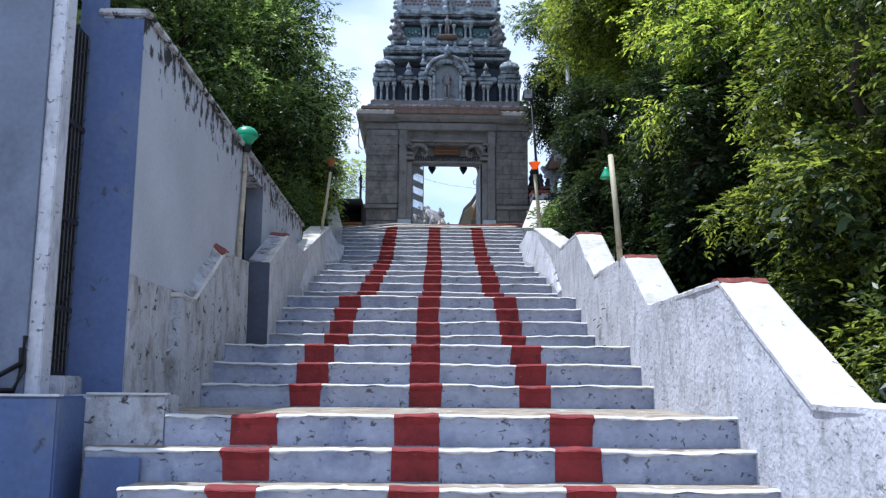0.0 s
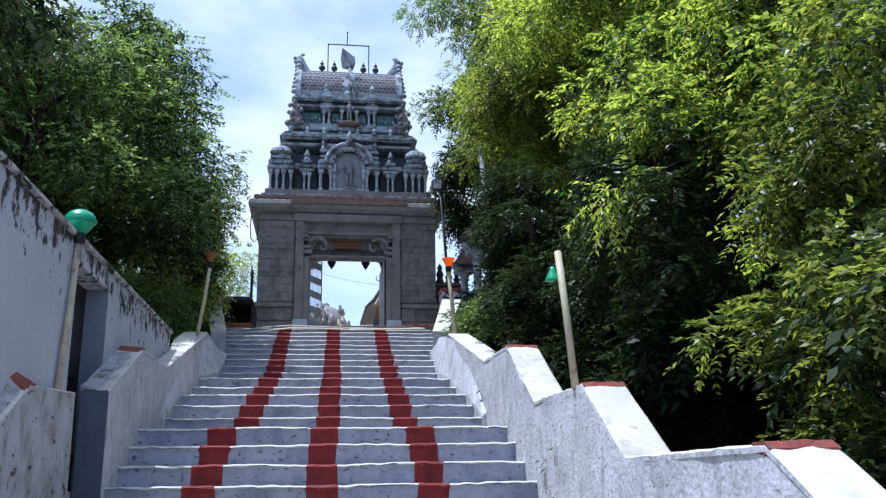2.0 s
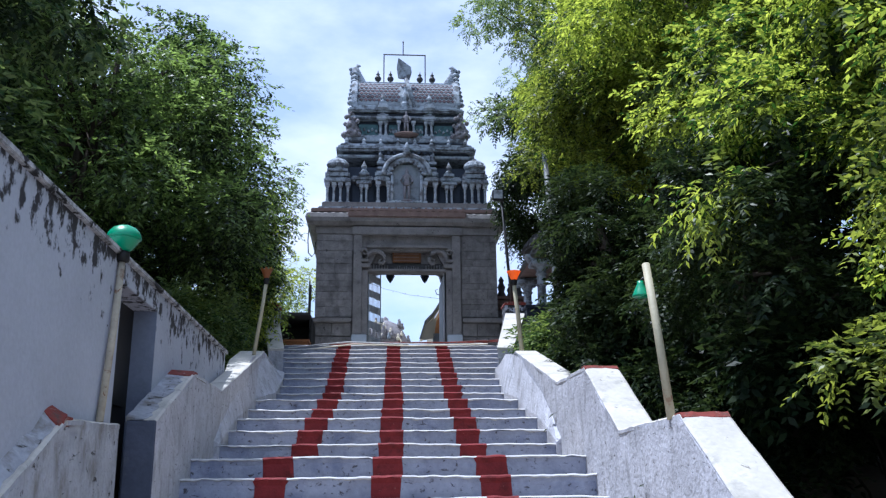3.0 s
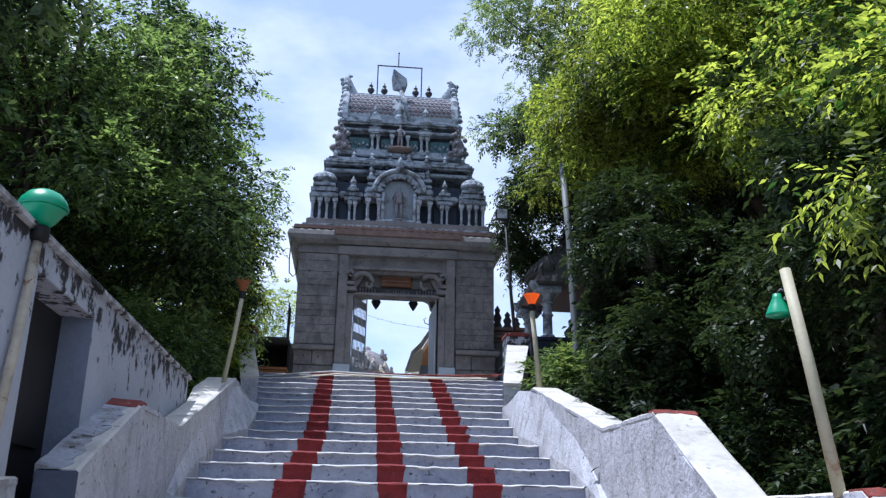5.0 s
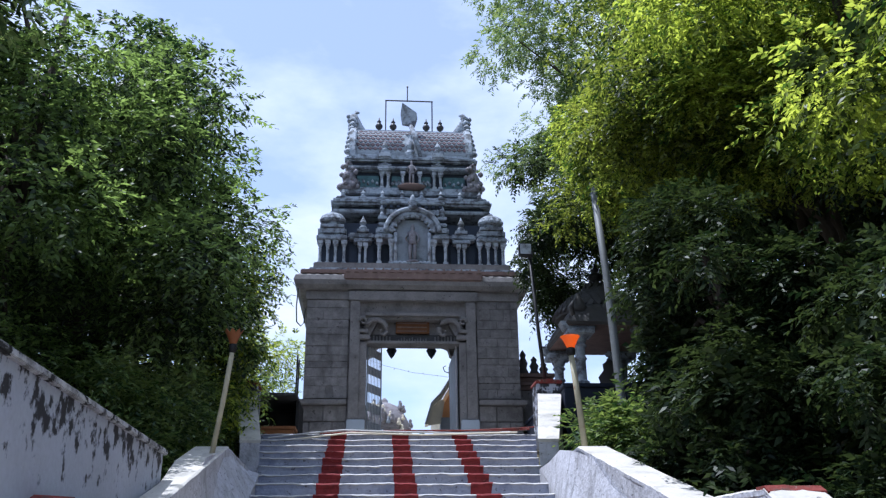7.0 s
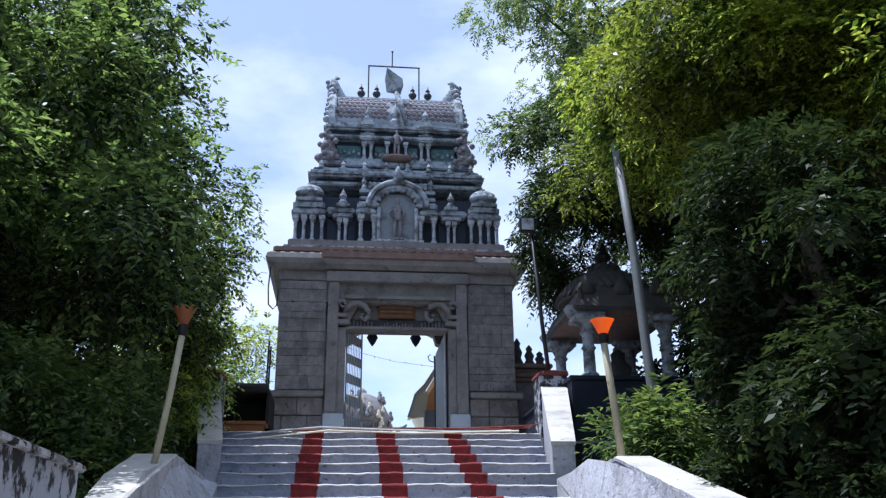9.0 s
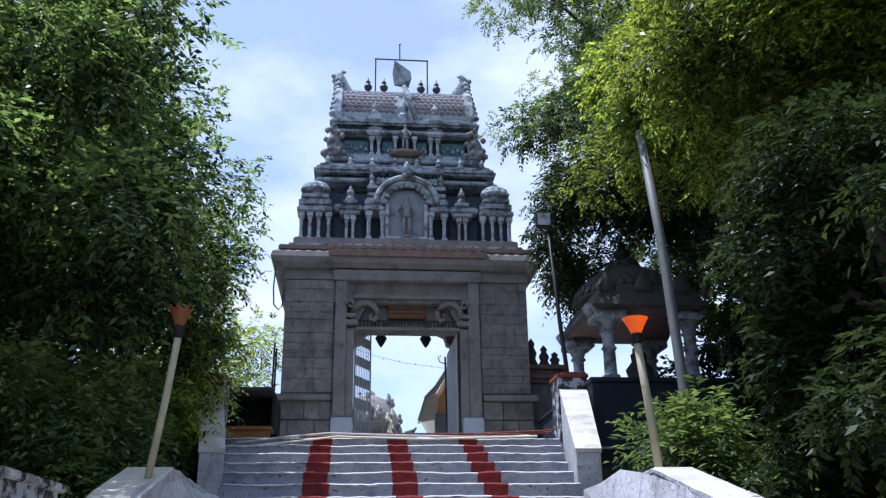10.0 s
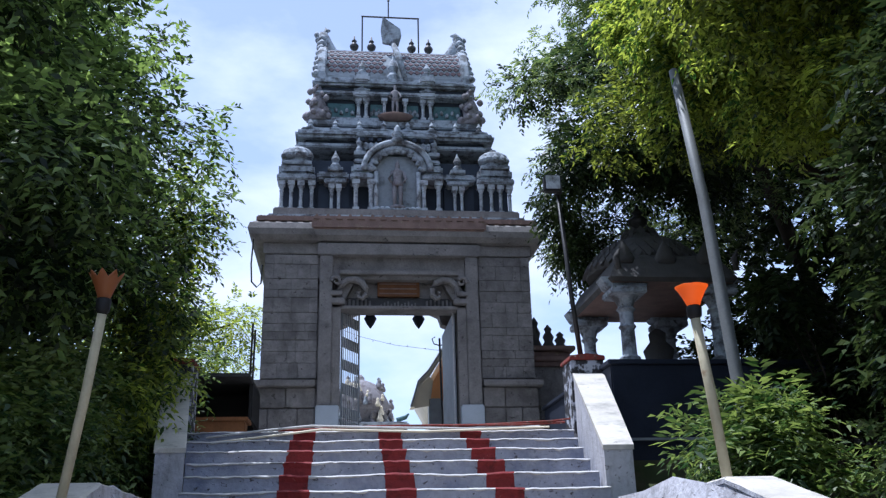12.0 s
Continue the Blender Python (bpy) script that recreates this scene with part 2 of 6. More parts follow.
SOIL = material("hill_soil", (0.10, 0.08, 0.055), 0.95, var=0.3, scale=1.2, fine=20, bump=0.5, stain=(0.05, 0.065, 0.025), stain_scale=1.5, stain_at=(0.45, 0.6))
PAVING = material("plaza_cement", (0.36, 0.35, 0.33), 0.9, var=0.15, scale=2, fine=40, bump=0.3)
BARK = material("tree_bark", (0.055, 0.044, 0.034), 0.95, var=0.3, scale=7, fine=50, bump=0.7)
LEAF = leaf_material("neem_leaf", (0.022, 0.056, 0.012), (0.335, 0.400, 0.070), 0.60)
# Foliage in deep shade: the shade is put into this near-black green.
LEAF_SHADE = leaf_material("shade_green_leaf", (0.008, 0.018, 0.008), (0.046, 0.068, 0.026), 0.28, 0.15)
LEAF_MID = leaf_material("mid_green_leaf", (0.010, 0.028, 0.008), (0.225, 0.270, 0.050), 0.46)
LEAF_SIDE = leaf_material("glossy_green_leaf", (0.008, 0.020, 0.009), (0.185, 0.275, 0.092), 0.50)
LEAF_BLUE = leaf_material("hazy_green_leaf", (0.040, 0.080, 0.035), (0.215, 0.275, 0.110), 0.46)
LEAF_BUSH = leaf_material("bush_leaf", (0.024, 0.060, 0.018), (0.20, 0.27, 0.085), 0.36)

# ---- building blocks ----


def thing(name, label, category="", group="", kind="", at=(0, 0, 0)):
    ob = new(name)
    ob.empty_display_size = 0.1
    ob.location = at
    return tagged(ob, label, category, group, kind)


def part(name, bm, mat, parent=None, label="", smooth=False):
    me = bpy.data.meshes.new(name)
    bmesh.ops.recalc_face_normals(bm, faces=bm.faces)
    bm.to_mesh(me)
    bm.free()
    if smooth:
        for p in me.polygons:
            p.use_smooth = True
    for m in (mat if isinstance(mat, (list, tuple)) else (mat,)):
        me.materials.append(m)
    ob = new(name, me)
    if parent:
        top = parent
        off = Vector((0, 0, 0))
        while top:
            off += top.location
            top = top.parent
        ob.parent = parent
        ob.location = -off
    return tagged(ob, label)


def add_box(bm, x0, x1, y0, y1, z0, z1, bevel=0.0):
    r = bmesh.ops.create_cube(bm, size=1)
    bmesh.ops.transform(bm, matrix=Matrix.LocRotScale(((x0 + x1) / 2, (y0 + y1) / 2, (z0 + z1) / 2), None, (abs(x1 - x0), abs(y1 - y0), abs(z1 - z0))), verts=r["verts"])
    if bevel:
        edges = {e for v in r["verts"] for e in v.link_edges}
        bmesh.ops.bevel(bm, geom=list(edges), offset=bevel, segments=2, affect="EDGES")


def box(x0, x1, y0, y1, z0, z1, bevel=0.0):
    bm = bmesh.new()
    add_box(bm, x0, x1, y0, y1, z0, z1, bevel)
    return bm


def add_prism(bm, outline, axis, a, b):
    """A solid with the outline (pairs) in the plane across axis, from a to b along it."""
    def place(p, q, s):
        return {"x": (s, p, q), "y": (p, s, q), "z": (p, q, s)}[axis]
    lo = [bm.verts.new(place(p, q, a)) for p, q in outline]
    hi = [bm.verts.new(place(p, q, b)) for p, q in outline]
    bm.faces.new(lo)
    bm.faces.new(hi[::-1])
    k = len(lo)
    for i in range(k):
        bm.faces.new((lo[i], hi[i], hi[(i + 1) % k], lo[(i + 1) % k]))


def prism(outline, axis, a, b, bevel=0.0):
    bm = bmesh.new()
    add_prism(bm, outline, axis, a, b)
    if bevel:
        bmesh.ops.bevel(bm, geom=bm.edges[:], offset=bevel, segments=2, affect="EDGES")
    return bm


def add_lathe(bm, profile, centre, segments=16, sx=1.0, sy=1.0, lean=(0, 0)):
    """profile: (radius, height) from bottom to top."""
    rings = []
    z0 = profile[0][1]
    for r, z in profile:
        rings.append([bm.verts.new((centre[0] + lean[0] * (z - z0) + r * sx * math.cos(2 * math.pi * i / segments), centre[1] + lean[1] * (z - z0) + r * sy * math.sin(2 * math.pi * i / segments), centre[2] + z)) for i in range(segments)])
    for a, b in zip(rings, rings[1:]):
        for i in range(segments):
            j = (i + 1) % segments
            bm.faces.new((a[i], a[j], b[j], b[i]))
    bm.faces.new(rings[0][::-1])
    bm.faces.new(rings[-1])


def lathe(profile, centre, segments=16, sx=1.0, sy=1.0, lean=(0, 0)):
    bm = bmesh.new()
    add_lathe(bm, profile, centre, segments, sx, sy, lean)
    return bm


def add_tube(bm, points, radii, segments=8):
    rings = []
    pts = [Vector(p) for p in points]
    for i, p in enumerate(pts):
        d = (pts[min(i + 1, len(pts) - 1)] - pts[max(i - 1, 0)]).normalized()
        u = d.cross(Vector((0.31, 0.17, 1)) if abs(d.z) < 0.95 else Vector((1, 0.2, 0))).normalized()
        v = d.cross(u)
        r = radii[i] if isinstance(radii, (list, tuple)) else radii
        rings.append([bm.verts.new(p + r * (math.cos(2 * math.pi * k / segments) * u + math.sin(2 * math.pi * k / segments) * v)) for k in range(segments)])
    for a, b in zip(rings, rings[1:]):
        for i in range(segments):
            j = (i + 1) % segments
            bm.faces.new((a[i], a[j], b[j], b[i]))
    bm.faces.new(rings[0][::-1])
    bm.faces.new(rings[-1])


def tube(points, radii, segments=8):
    bm = bmesh.new()
    add_tube(bm, points, radii, segments)
    return bm


rng = random.Random(7)

# ---- ground ----
RISE = 0.16
HILL = [(-400, -1.78), (0.6, -1.78), (4.3, -0.95), (5.2, -0.45), (6.7, -0.35), (9.0, 0.1), (11.5, 0.95), (14.0, 1.7), (17.0, 2.7), (19.5, 3.42), (400, 3.42)]


def hill(y):
    for (a, za), (b, zb) in zip(HILL, HILL[1:]):
        if y <= b:
            return za + (zb - za) * max(0, (y - a)) / (b - a)
    return HILL[-1][1]


bm = bmesh.new()
xs = [-400, -120, -50, -25, -16, -11, -8, -6, -4.5, -3.2, -2.2, -1.3, -0.4, 0.4, 1.2, 2.0, 2.6, 3.4, 4.4, 5.6, 7, 9, 12, 17, 25, 50, 120, 400]
ys = [-400, -120, -50, -25, -12, -6, -3, 0] + [1.0 + 0.6 * i for i in range(33)] + [22, 26, 32, 42, 60, 120, 400]
rows_v = [[bm.verts.new((x, y, hill(y) + (-0.95 if 2.4 < x < 4.6 and 15.6 < y < 19.0 else 0.22 * noise.noise(Vector((x * 0.5, y * 0.5, 0))) if abs(x - 0.3) > 2.0 and abs(x) < 60 else -0.12))) for x in xs] for y in ys]
for a, b in zip(rows_v, rows_v[1:]):
    for i in range(len(xs) - 1):
        bm.faces.new((a[i], a[i + 1], b[i + 1], b[i]))
tagged(part("ground", bm, SOIL, smooth=True), "brown hillside soil with leaf litter beside the stairs", "ground", kind="structure")
plaza = part("pavement", box(-9, 9, 19.3, 60, 3.25, 3.515), PAVING)
tagged(plaza, "grey cement terrace in front of the temple tower", "pavement", kind="structure")
tagged(part("lower_pavement", box(-60, 60, -80, 1.05, -1.6, -1.44, 0.01), PAVING), "grey cement path at the foot of the stairs", "pavement", kind="structure")

# ---- the staircase ----
NOSE_Y = {-8: 0.95, -7: 1.55, -6: 2.15, -5: 2.75, -4: 3.4, -3: 4.05, -2: 4.5, -1: 4.8, 0: 5.05, 1: 6.74, 2: 7.1, 3: 7.45, 4: 8.88, 5: 9.26, 6: 9.6, 7: 9.95, 8: 11.0, 9: 11.45, 10: 11.95, 11: 12.7, 12: 13.2}
for k in range(13, 23):
    NOSE_Y[k] = 13.95 + (k - 13) * (18.95 - 13.95) / 9
SIDE = {}
for k in NOSE_Y:
    if k < 0:
        SIDE[k] = (-1.52 if k == -1 else -1.25, 1.90)
    elif k <= 7:
        SIDE[k] = (-1.2 if k == 0 else -1.46 if k < 4 else -1.36, 1.90)
    elif k <= 12:
        SIDE[k] = (-1.30, 1.86)
    else:
        f = (NOSE_Y[k] - 13.85) / 5.1
        SIDE[k] = (-1.14 - 0.05 * f - 0.54 * f * f, 1.79 + 0.35 * f + 0.36 * f * f)


BAND_Y = (5.05, 6.74, 9.3, 9.95, 11.0, 13.9, 18.95)
BAND_X = ((-0.73, -0.68, -0.65, -0.64, -0.50, -0.42, -0.48), (0.13, 0.19, 0.235, 0.24, 0.29, 0.355, 0.44), (0.97, 1.00, 1.08, 1.09, 1.05, 1.13, 1.34))


def stripe_x(k):
    """Centres and half width of the three red bands on a step."""
    wob = [0.02 * noise.noise(Vector((k * 1.7, i * 5.3, 0.5))) for i in range(3)]
    return [(float(np.interp(NOSE_Y[k], BAND_Y, xs_)) + w, 0.118 + 0.01 * w * 50 * 0.3) for xs_, w in zip(BAND_X, wob)]


def step_profile(x, k, y0, z1, lift=0.0):
    """Front of a step from the bottom of its riser to the back of its nosing, uneven along x."""
    a = 0.016 * noise.noise(Vector((x * 2.3, k * 3.7, 1.0))) + 0.006 * noise.noise(Vector((x * 9, k * 5.1, 2.0)))
    c = 0.014 * noise.noise(Vector((x * 1.7, k * 2.9, 5.0))) + 0.007 * noise.noise(Vector((x * 11, k * 1.3, 7.0)))
    z = z1 + c
    y = y0 + a
    low = z - 0.017 - 0.014 * noise.noise(Vector((x * 6, k * 4.4, 9.0))) - 0.014 * noise.noise(Vector((x * 17, k * 4.4, 3.0)))
    return y, z, low


stairs = thing("staircase", "whitewashed cement staircase with three red painted bands, worn edges", "stairs", kind="structure", at=(0.3, 0.95, -1.44))
keys = sorted(NOSE_Y)
for k in keys:
    y0, z1 = NOSE_Y[k], k * RISE
    yb = NOSE_Y.get(k + 1, 19.45) + 0.12
    xl, xr = SIDE[k]
    drop = z1 - RISE - 0.25
    xsn = [xl + (xr - xl) * i / 110 for i in range(111)]
    bm = bmesh.new()
    prev = None
    for x in xsn:
        y, z, low = step_profile(x, k, y0, z1)
        bulge = 0.008 * noise.noise(Vector((x * 3, k * 7.7, 3.0)))
        ring = [bm.verts.new(p) for p in ((x, y + 0.02 + bulge, drop), (x, y + 0.02 + bulge, z - 0.05), (x, y + 0.012, z - 0.012), (x, y + 0.035, z - 0.003), (x, yb, z1 - 0.003), (x, yb, drop))]
        if prev:
            for i in range(5):
                f = bm.faces.new((prev[i], prev[i + 1], ring[i + 1], ring[i]))
                f.material_index = 1 if i == 3 else 0
        else:
            bm.faces.new(ring)
        prev = ring
    bm.faces.new(prev[::-1])
    step = part("step", bm, (RISER, TREAD), stairs)
    # painted nosing: a rounded, uneven lip
    bm = bmesh.new()
    prev = None
    for x in xsn:
        y, z, low = step_profile(x, k, y0, z1)
        ring = [bm.verts.new(p) for p in ((x, y + 0.03, low), (x, y + 0.004, low + 0.003), (x, y - 0.006, (low + z) / 2), (x, y - 0.001, z - 0.005), (x, y + 0.012, z + 0.004), (x, y + 0.05 + 0.025 * noise.noise(Vector((x * 6, k, 0))) + 0.025 * noise.noise(Vector((x * 17, k, 6))), z + 0.004), (x, y + 0.06, z - 0.02))]
        if prev:
            for i in range(7):
                bm.faces.new((prev[i], prev[(i + 1) % 7], ring[(i + 1) % 7], ring[i]))
        else:
            bm.faces.new(ring)
        prev = ring
    bm.faces.new(prev[::-1])
    part("nosing", bm, NOSING, step, "white painted edge", smooth=True)
    for cx, hw in stripe_x(k):
        bm = bmesh.new()
        prev = None
        n = 8
        for i in range(n + 1):
            x = cx - hw + 2 * hw * i / n
            y, z, low = step_profile(x, k, y0, z1)
            bulge = 0.008 * noise.noise(Vector((x * 3, k * 7.7, 3.0)))
            edge = 0.05 * noise.noise(Vector((i * 3.1, k * 1.9 + cx, 0))) if i in (0, n) else 0
            rag = 0.040 * noise.noise(Vector((i * 2.3, k * 2.9 + cx, 4))) if i in (0, n) else 0
            base = z1 - RISE + 0.004
            ring = [bm.verts.new(p) for p in ((x + edge, y + 0.015 + bulge, base), (x + edge * 0.4, y + 0.015 + bulge, z - 0.05), (x + rag, y - 0.001, low), (x, y - 0.010, (low + z) / 2), (x, y - 0.005, z - 0.002), (x, y + 0.012, z + 0.008), (x, y + 0.10 + 0.04 * noise.noise(Vector((x * 5, k, 4))), z + 0.008), (x, y + 0.09, z - 0.03), (x, y + 0.05, base))]
            if prev:
                for j in range(9):
                    bm.faces.new((prev[j], prev[(j + 1) % 9], ring[(j + 1) % 9], ring[j]))
            else:
                bm.faces.new(ring)
            prev = ring
        bm.faces.new(prev[::-1])
        part("red_band", bm, RED, step, "dark red oxide painted band")

# ---- parapets along the stairs ----


def parapet(name, profile, plan, caps, label, body_mat=WHITEWASH, thickness_jitter=0.006, foot=-0.7):
    """profile: (y, z of the top); plan(y): inner and outer x. The body, a coping over each stretch, and red painted caps at the given ys."""
    wall = thing(name, label, "parapet wall", kind="structure", at=(plan(profile[0][0])[0], profile[0][0], profile[0][1] - 0.8))
    bm = bmesh.new()
    fine = []
    for (ya, za), (yb, zb) in zip(profile, profile[1:]):
        n = max(2, int((yb - ya) / 0.16))
        fine += [(ya + (yb - ya) * i / n, za + (zb - za) * i / n) for i in range(n)]
    fine.append(profile[-1])
    prev = None
    for y, z in fine:
        xi, xo = plan(y)
        s = 1 if xo > xi else -1
        j = thickness_jitter
        ring = []
        levels = 7
        zf = max(hill(y) - 0.5, foot)
        for t in range(levels):
            zz = zf + (z - 0.03 - zf) * t / (levels - 1)
            ring.append((xi + j * noise.noise(Vector((y * 1.6, zz * 1.6, xi * 3))) * 2, y, zz))
        for t in range(levels):
            zz = z - 0.03 - (z - 0.03 - zf) * t / (levels - 1)
            ring.append((xo + j * noise.noise(Vector((y * 1.6, zz * 1.6, xo * 3))) * 2, y, zz))
        ring = [bm.verts.new(p) for p in ring]
        if prev:
            m = len(ring)
            for i in range(m):
                bm.faces.new((prev[i], prev[(i + 1) % m], ring[(i + 1) % m], ring[i]))
        else:
            bm.faces.new(ring)
        prev = ring
    bm.faces.new(prev[::-1])
    part("wall", bm, body_mat, wall)
    for (ya, za), (yb, zb) in zip(profile, profile[1:]):
        bm = bmesh.new()
        n = max(2, int((yb - ya) / 0.05))
        prev = None
        for i in range(n + 1):
            y = ya + (yb - ya) * i / n
            z = za + (zb - za) * i / n + 0.006 * noise.noise(Vector((y * 4, za, 3)))
            xi, xo = plan(y)
            s = 1 if xo > xi else -1
            e = 0.005 * noise.noise(Vector((y * 5, za * 2, 8)))
            ch = 0.010 + 0.006 * noise.noise(Vector((y * 14, za * 2, 5)))
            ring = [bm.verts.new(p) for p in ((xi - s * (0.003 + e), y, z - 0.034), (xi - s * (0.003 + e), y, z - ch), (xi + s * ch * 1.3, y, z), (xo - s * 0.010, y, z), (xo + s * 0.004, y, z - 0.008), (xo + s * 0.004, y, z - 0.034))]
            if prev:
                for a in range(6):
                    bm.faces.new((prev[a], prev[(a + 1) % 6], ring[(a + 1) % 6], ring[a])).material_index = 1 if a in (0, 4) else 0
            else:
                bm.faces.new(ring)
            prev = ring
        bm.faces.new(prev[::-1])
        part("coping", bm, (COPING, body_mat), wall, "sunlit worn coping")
    for yc, zc, ylow, zlow in caps:
        xi, xo = plan(yc)
        s = 1 if xo > xi else -1
        bm = bmesh.new()
        d = 0.05
        f = d / math.hypot(yc - ylow, zc - zlow)
        ys_, zs_ = yc + (ylow - yc) * f, zc + (zlow - zc) * f
        prev = None
        for i in range(9):
            x = xi + (xo - xi) * i / 8
            w = 0.02 * noise.noise(Vector((x * 9, yc, 0)))
            h = 0.006 + 0.012 * abs(noise.noise(Vector((x * 14, yc, 2))))
            ring = [bm.verts.new(p) for p in ((x, ys_ + w, zs_ + 0.005), (x, yc, zc + h), (x, yc + 0.09 + w, zc + h), (x, yc + 0.09 + w, zc - 0.03), (x, ys_ + w, zs_ - 0.03))]
            if prev:
                for a in range(5):
                    bm.faces.new((prev[a], prev[(a + 1) % 5], ring[(a + 1) % 5], ring[a]))
            else:
                bm.faces.new(ring)
            prev = ring
        bm.faces.new(prev[::-1])
        part("red_cap", bm, REDCAP, wall, "weathered red painted crest")
    return wall


PR = [(0.4, 0.10), (4.13, 0.10), (5.28, 0.78), (6.85, 0.775), (7.58, 1.255), (8.9, 1.265), (9.85, 1.84), (11.05, 1.87), (13.85, 2.61), (15.3, 2.55)]
parapet("parapet", PR, lambda y: (1.87 + 0.06 * min(1, max(0, (y - 10) / 4)), 2.15 + 0.06 * min(1, max(0, (y - 10) / 4))), [(5.28, 0.78, 4.13, 0.10), (7.58, 1.255, 6.85, 0.775), (9.85, 1.84, 8.9, 1.265)], "stepped whitewashed parapet with sunlit sloping copings and red crests", foot=-1.6)
parapet("parapet", [(6.12, 0.76), (6.5, 0.755), (7.37, 1.225), (8.32, 1.27)], lambda y: (-1.43, -1.515), [(7.37, 1.225, 6.5, 0.755)], "short stained grey parapet with a red crest beside the doorway", DADO)
parapet("parapet", [(8.78, 1.335), (9.93, 1.80), (11.2, 1.81), (14.15, 2.65), (16.2, 2.62)], lambda y: (-1.32, -1.51 - 0.12 * min(1, max(0, y - 12.4))), [(9.93, 1.80, 8.78, 1.335)], "long whitewashed parapet with sloping copings beside the stairs")


# Thin plate over the parapet's front end, darker and bluer than its body.
tagged(part("parapet_end", box(-1.515, -1.318, 8.755, 8.782, 0.45, 1.325, 0.006), SLATE_BLUE), "dark blue end face of the long parapet", "parapet wall", kind="structure")


def fillet(xi, xo, ya, za, yb, zb, lift, label):
    """Rough mortar over a coping, rising to the wall behind it, with a red painted crest."""
    ob = thing("mortar_fillet", label, "mortar", kind="structure", at=(xi, ya, za))
    for name, f0, f1, mat, up in (("mortar", 0.0, 0.91, DADO, 0.004), ("red_crest", 0.91, 1.03, REDCAP, 0.006)):
        bm = bmesh.new()
        prev = None
        n = 26 if name == "mortar" else 6
        for i in range(n + 1):
            f = f0 + (f1 - f0) * i / n
            y, z = ya + (yb - ya) * f, za + (zb - za) * f
            a = 0.30 + 0.22 * noise.noise(Vector((y * 11, za, 1.0)))
            e = lift * (0.8 + 0.5 * noise.noise(Vector((y * 9, za, 4.0))))
            xm = xi + (xo - xi) * (a if name == "mortar" else 0.08)
            ring = [bm.verts.new(p) for p in ((xm, y, z + up), ((xm + xo) / 2, y, z + up + e * (0.45 + 0.3 * noise.noise(Vector((y * 17, 2, 2))))), (xo, y, z + up + e), (xo, y, z - 0.05), (xm, y, z - 0.05))]
            if prev:
                for k in range(5):
                    bm.faces.new((prev[k], prev[(k + 1) % 5], ring[(k + 1) % 5], ring[k]))
            else:
                bm.faces.new(ring)
            prev = ring
        bm.faces.new(prev[::-1])
        part(name, bm, mat, ob)


fillet(-1.43, -1.523, 6.5, 0.755, 7.37, 1.225, 0.065, "rough stained mortar fillet on the short parapet, red crest")
fillet(-1.32, -1.523, 8.78, 1.335, 9.93, 1.80, 0.018, "stained mortar fillet on the long parapet, red crest")


def kerb(name, x_in, x_out, label):
    """A low sloping kerb between the upper steps and the parapet."""
    bm = bmesh.new()
    prev = None
    for k in range(8, 23):
        y = NOSE_Y[k]
        if y > 15.8:
            break
        xi, xo = x_in(k), x_out
        z = k * RISE + 0.10
        ring = [bm.verts.new(p) for p in ((xi, y - 0.02, z - 0.9), (xi, y - 0.02, z - 0.09), (xo, y - 0.02, z - 0.05 + 0.45 * min(1, (k - 8) / 4, max(0, (15.5 - y) / 1.2))), (xo, y - 0.02, z - 0.9))]
        if prev:
            for a in range(4):
                bm.faces.new((prev[a], prev[(a + 1) % 4], ring[(a + 1) % 4], ring[a]))
        else:
            bm.faces.new(ring)
        prev = ring
    bm.faces.new(prev[::-1])
    tagged(part(name, bm, WHITEWASH), label, "kerb", kind="structure")


kerb("kerb", lambda k: SIDE[k][0] + 0.02, -1.34, "whitewashed battered foot of the parapet beside the steps")
kerb("kerb", lambda k: SIDE[k][1] - 0.02, 1.89, "whitewashed battered foot of the parapet beside the steps")


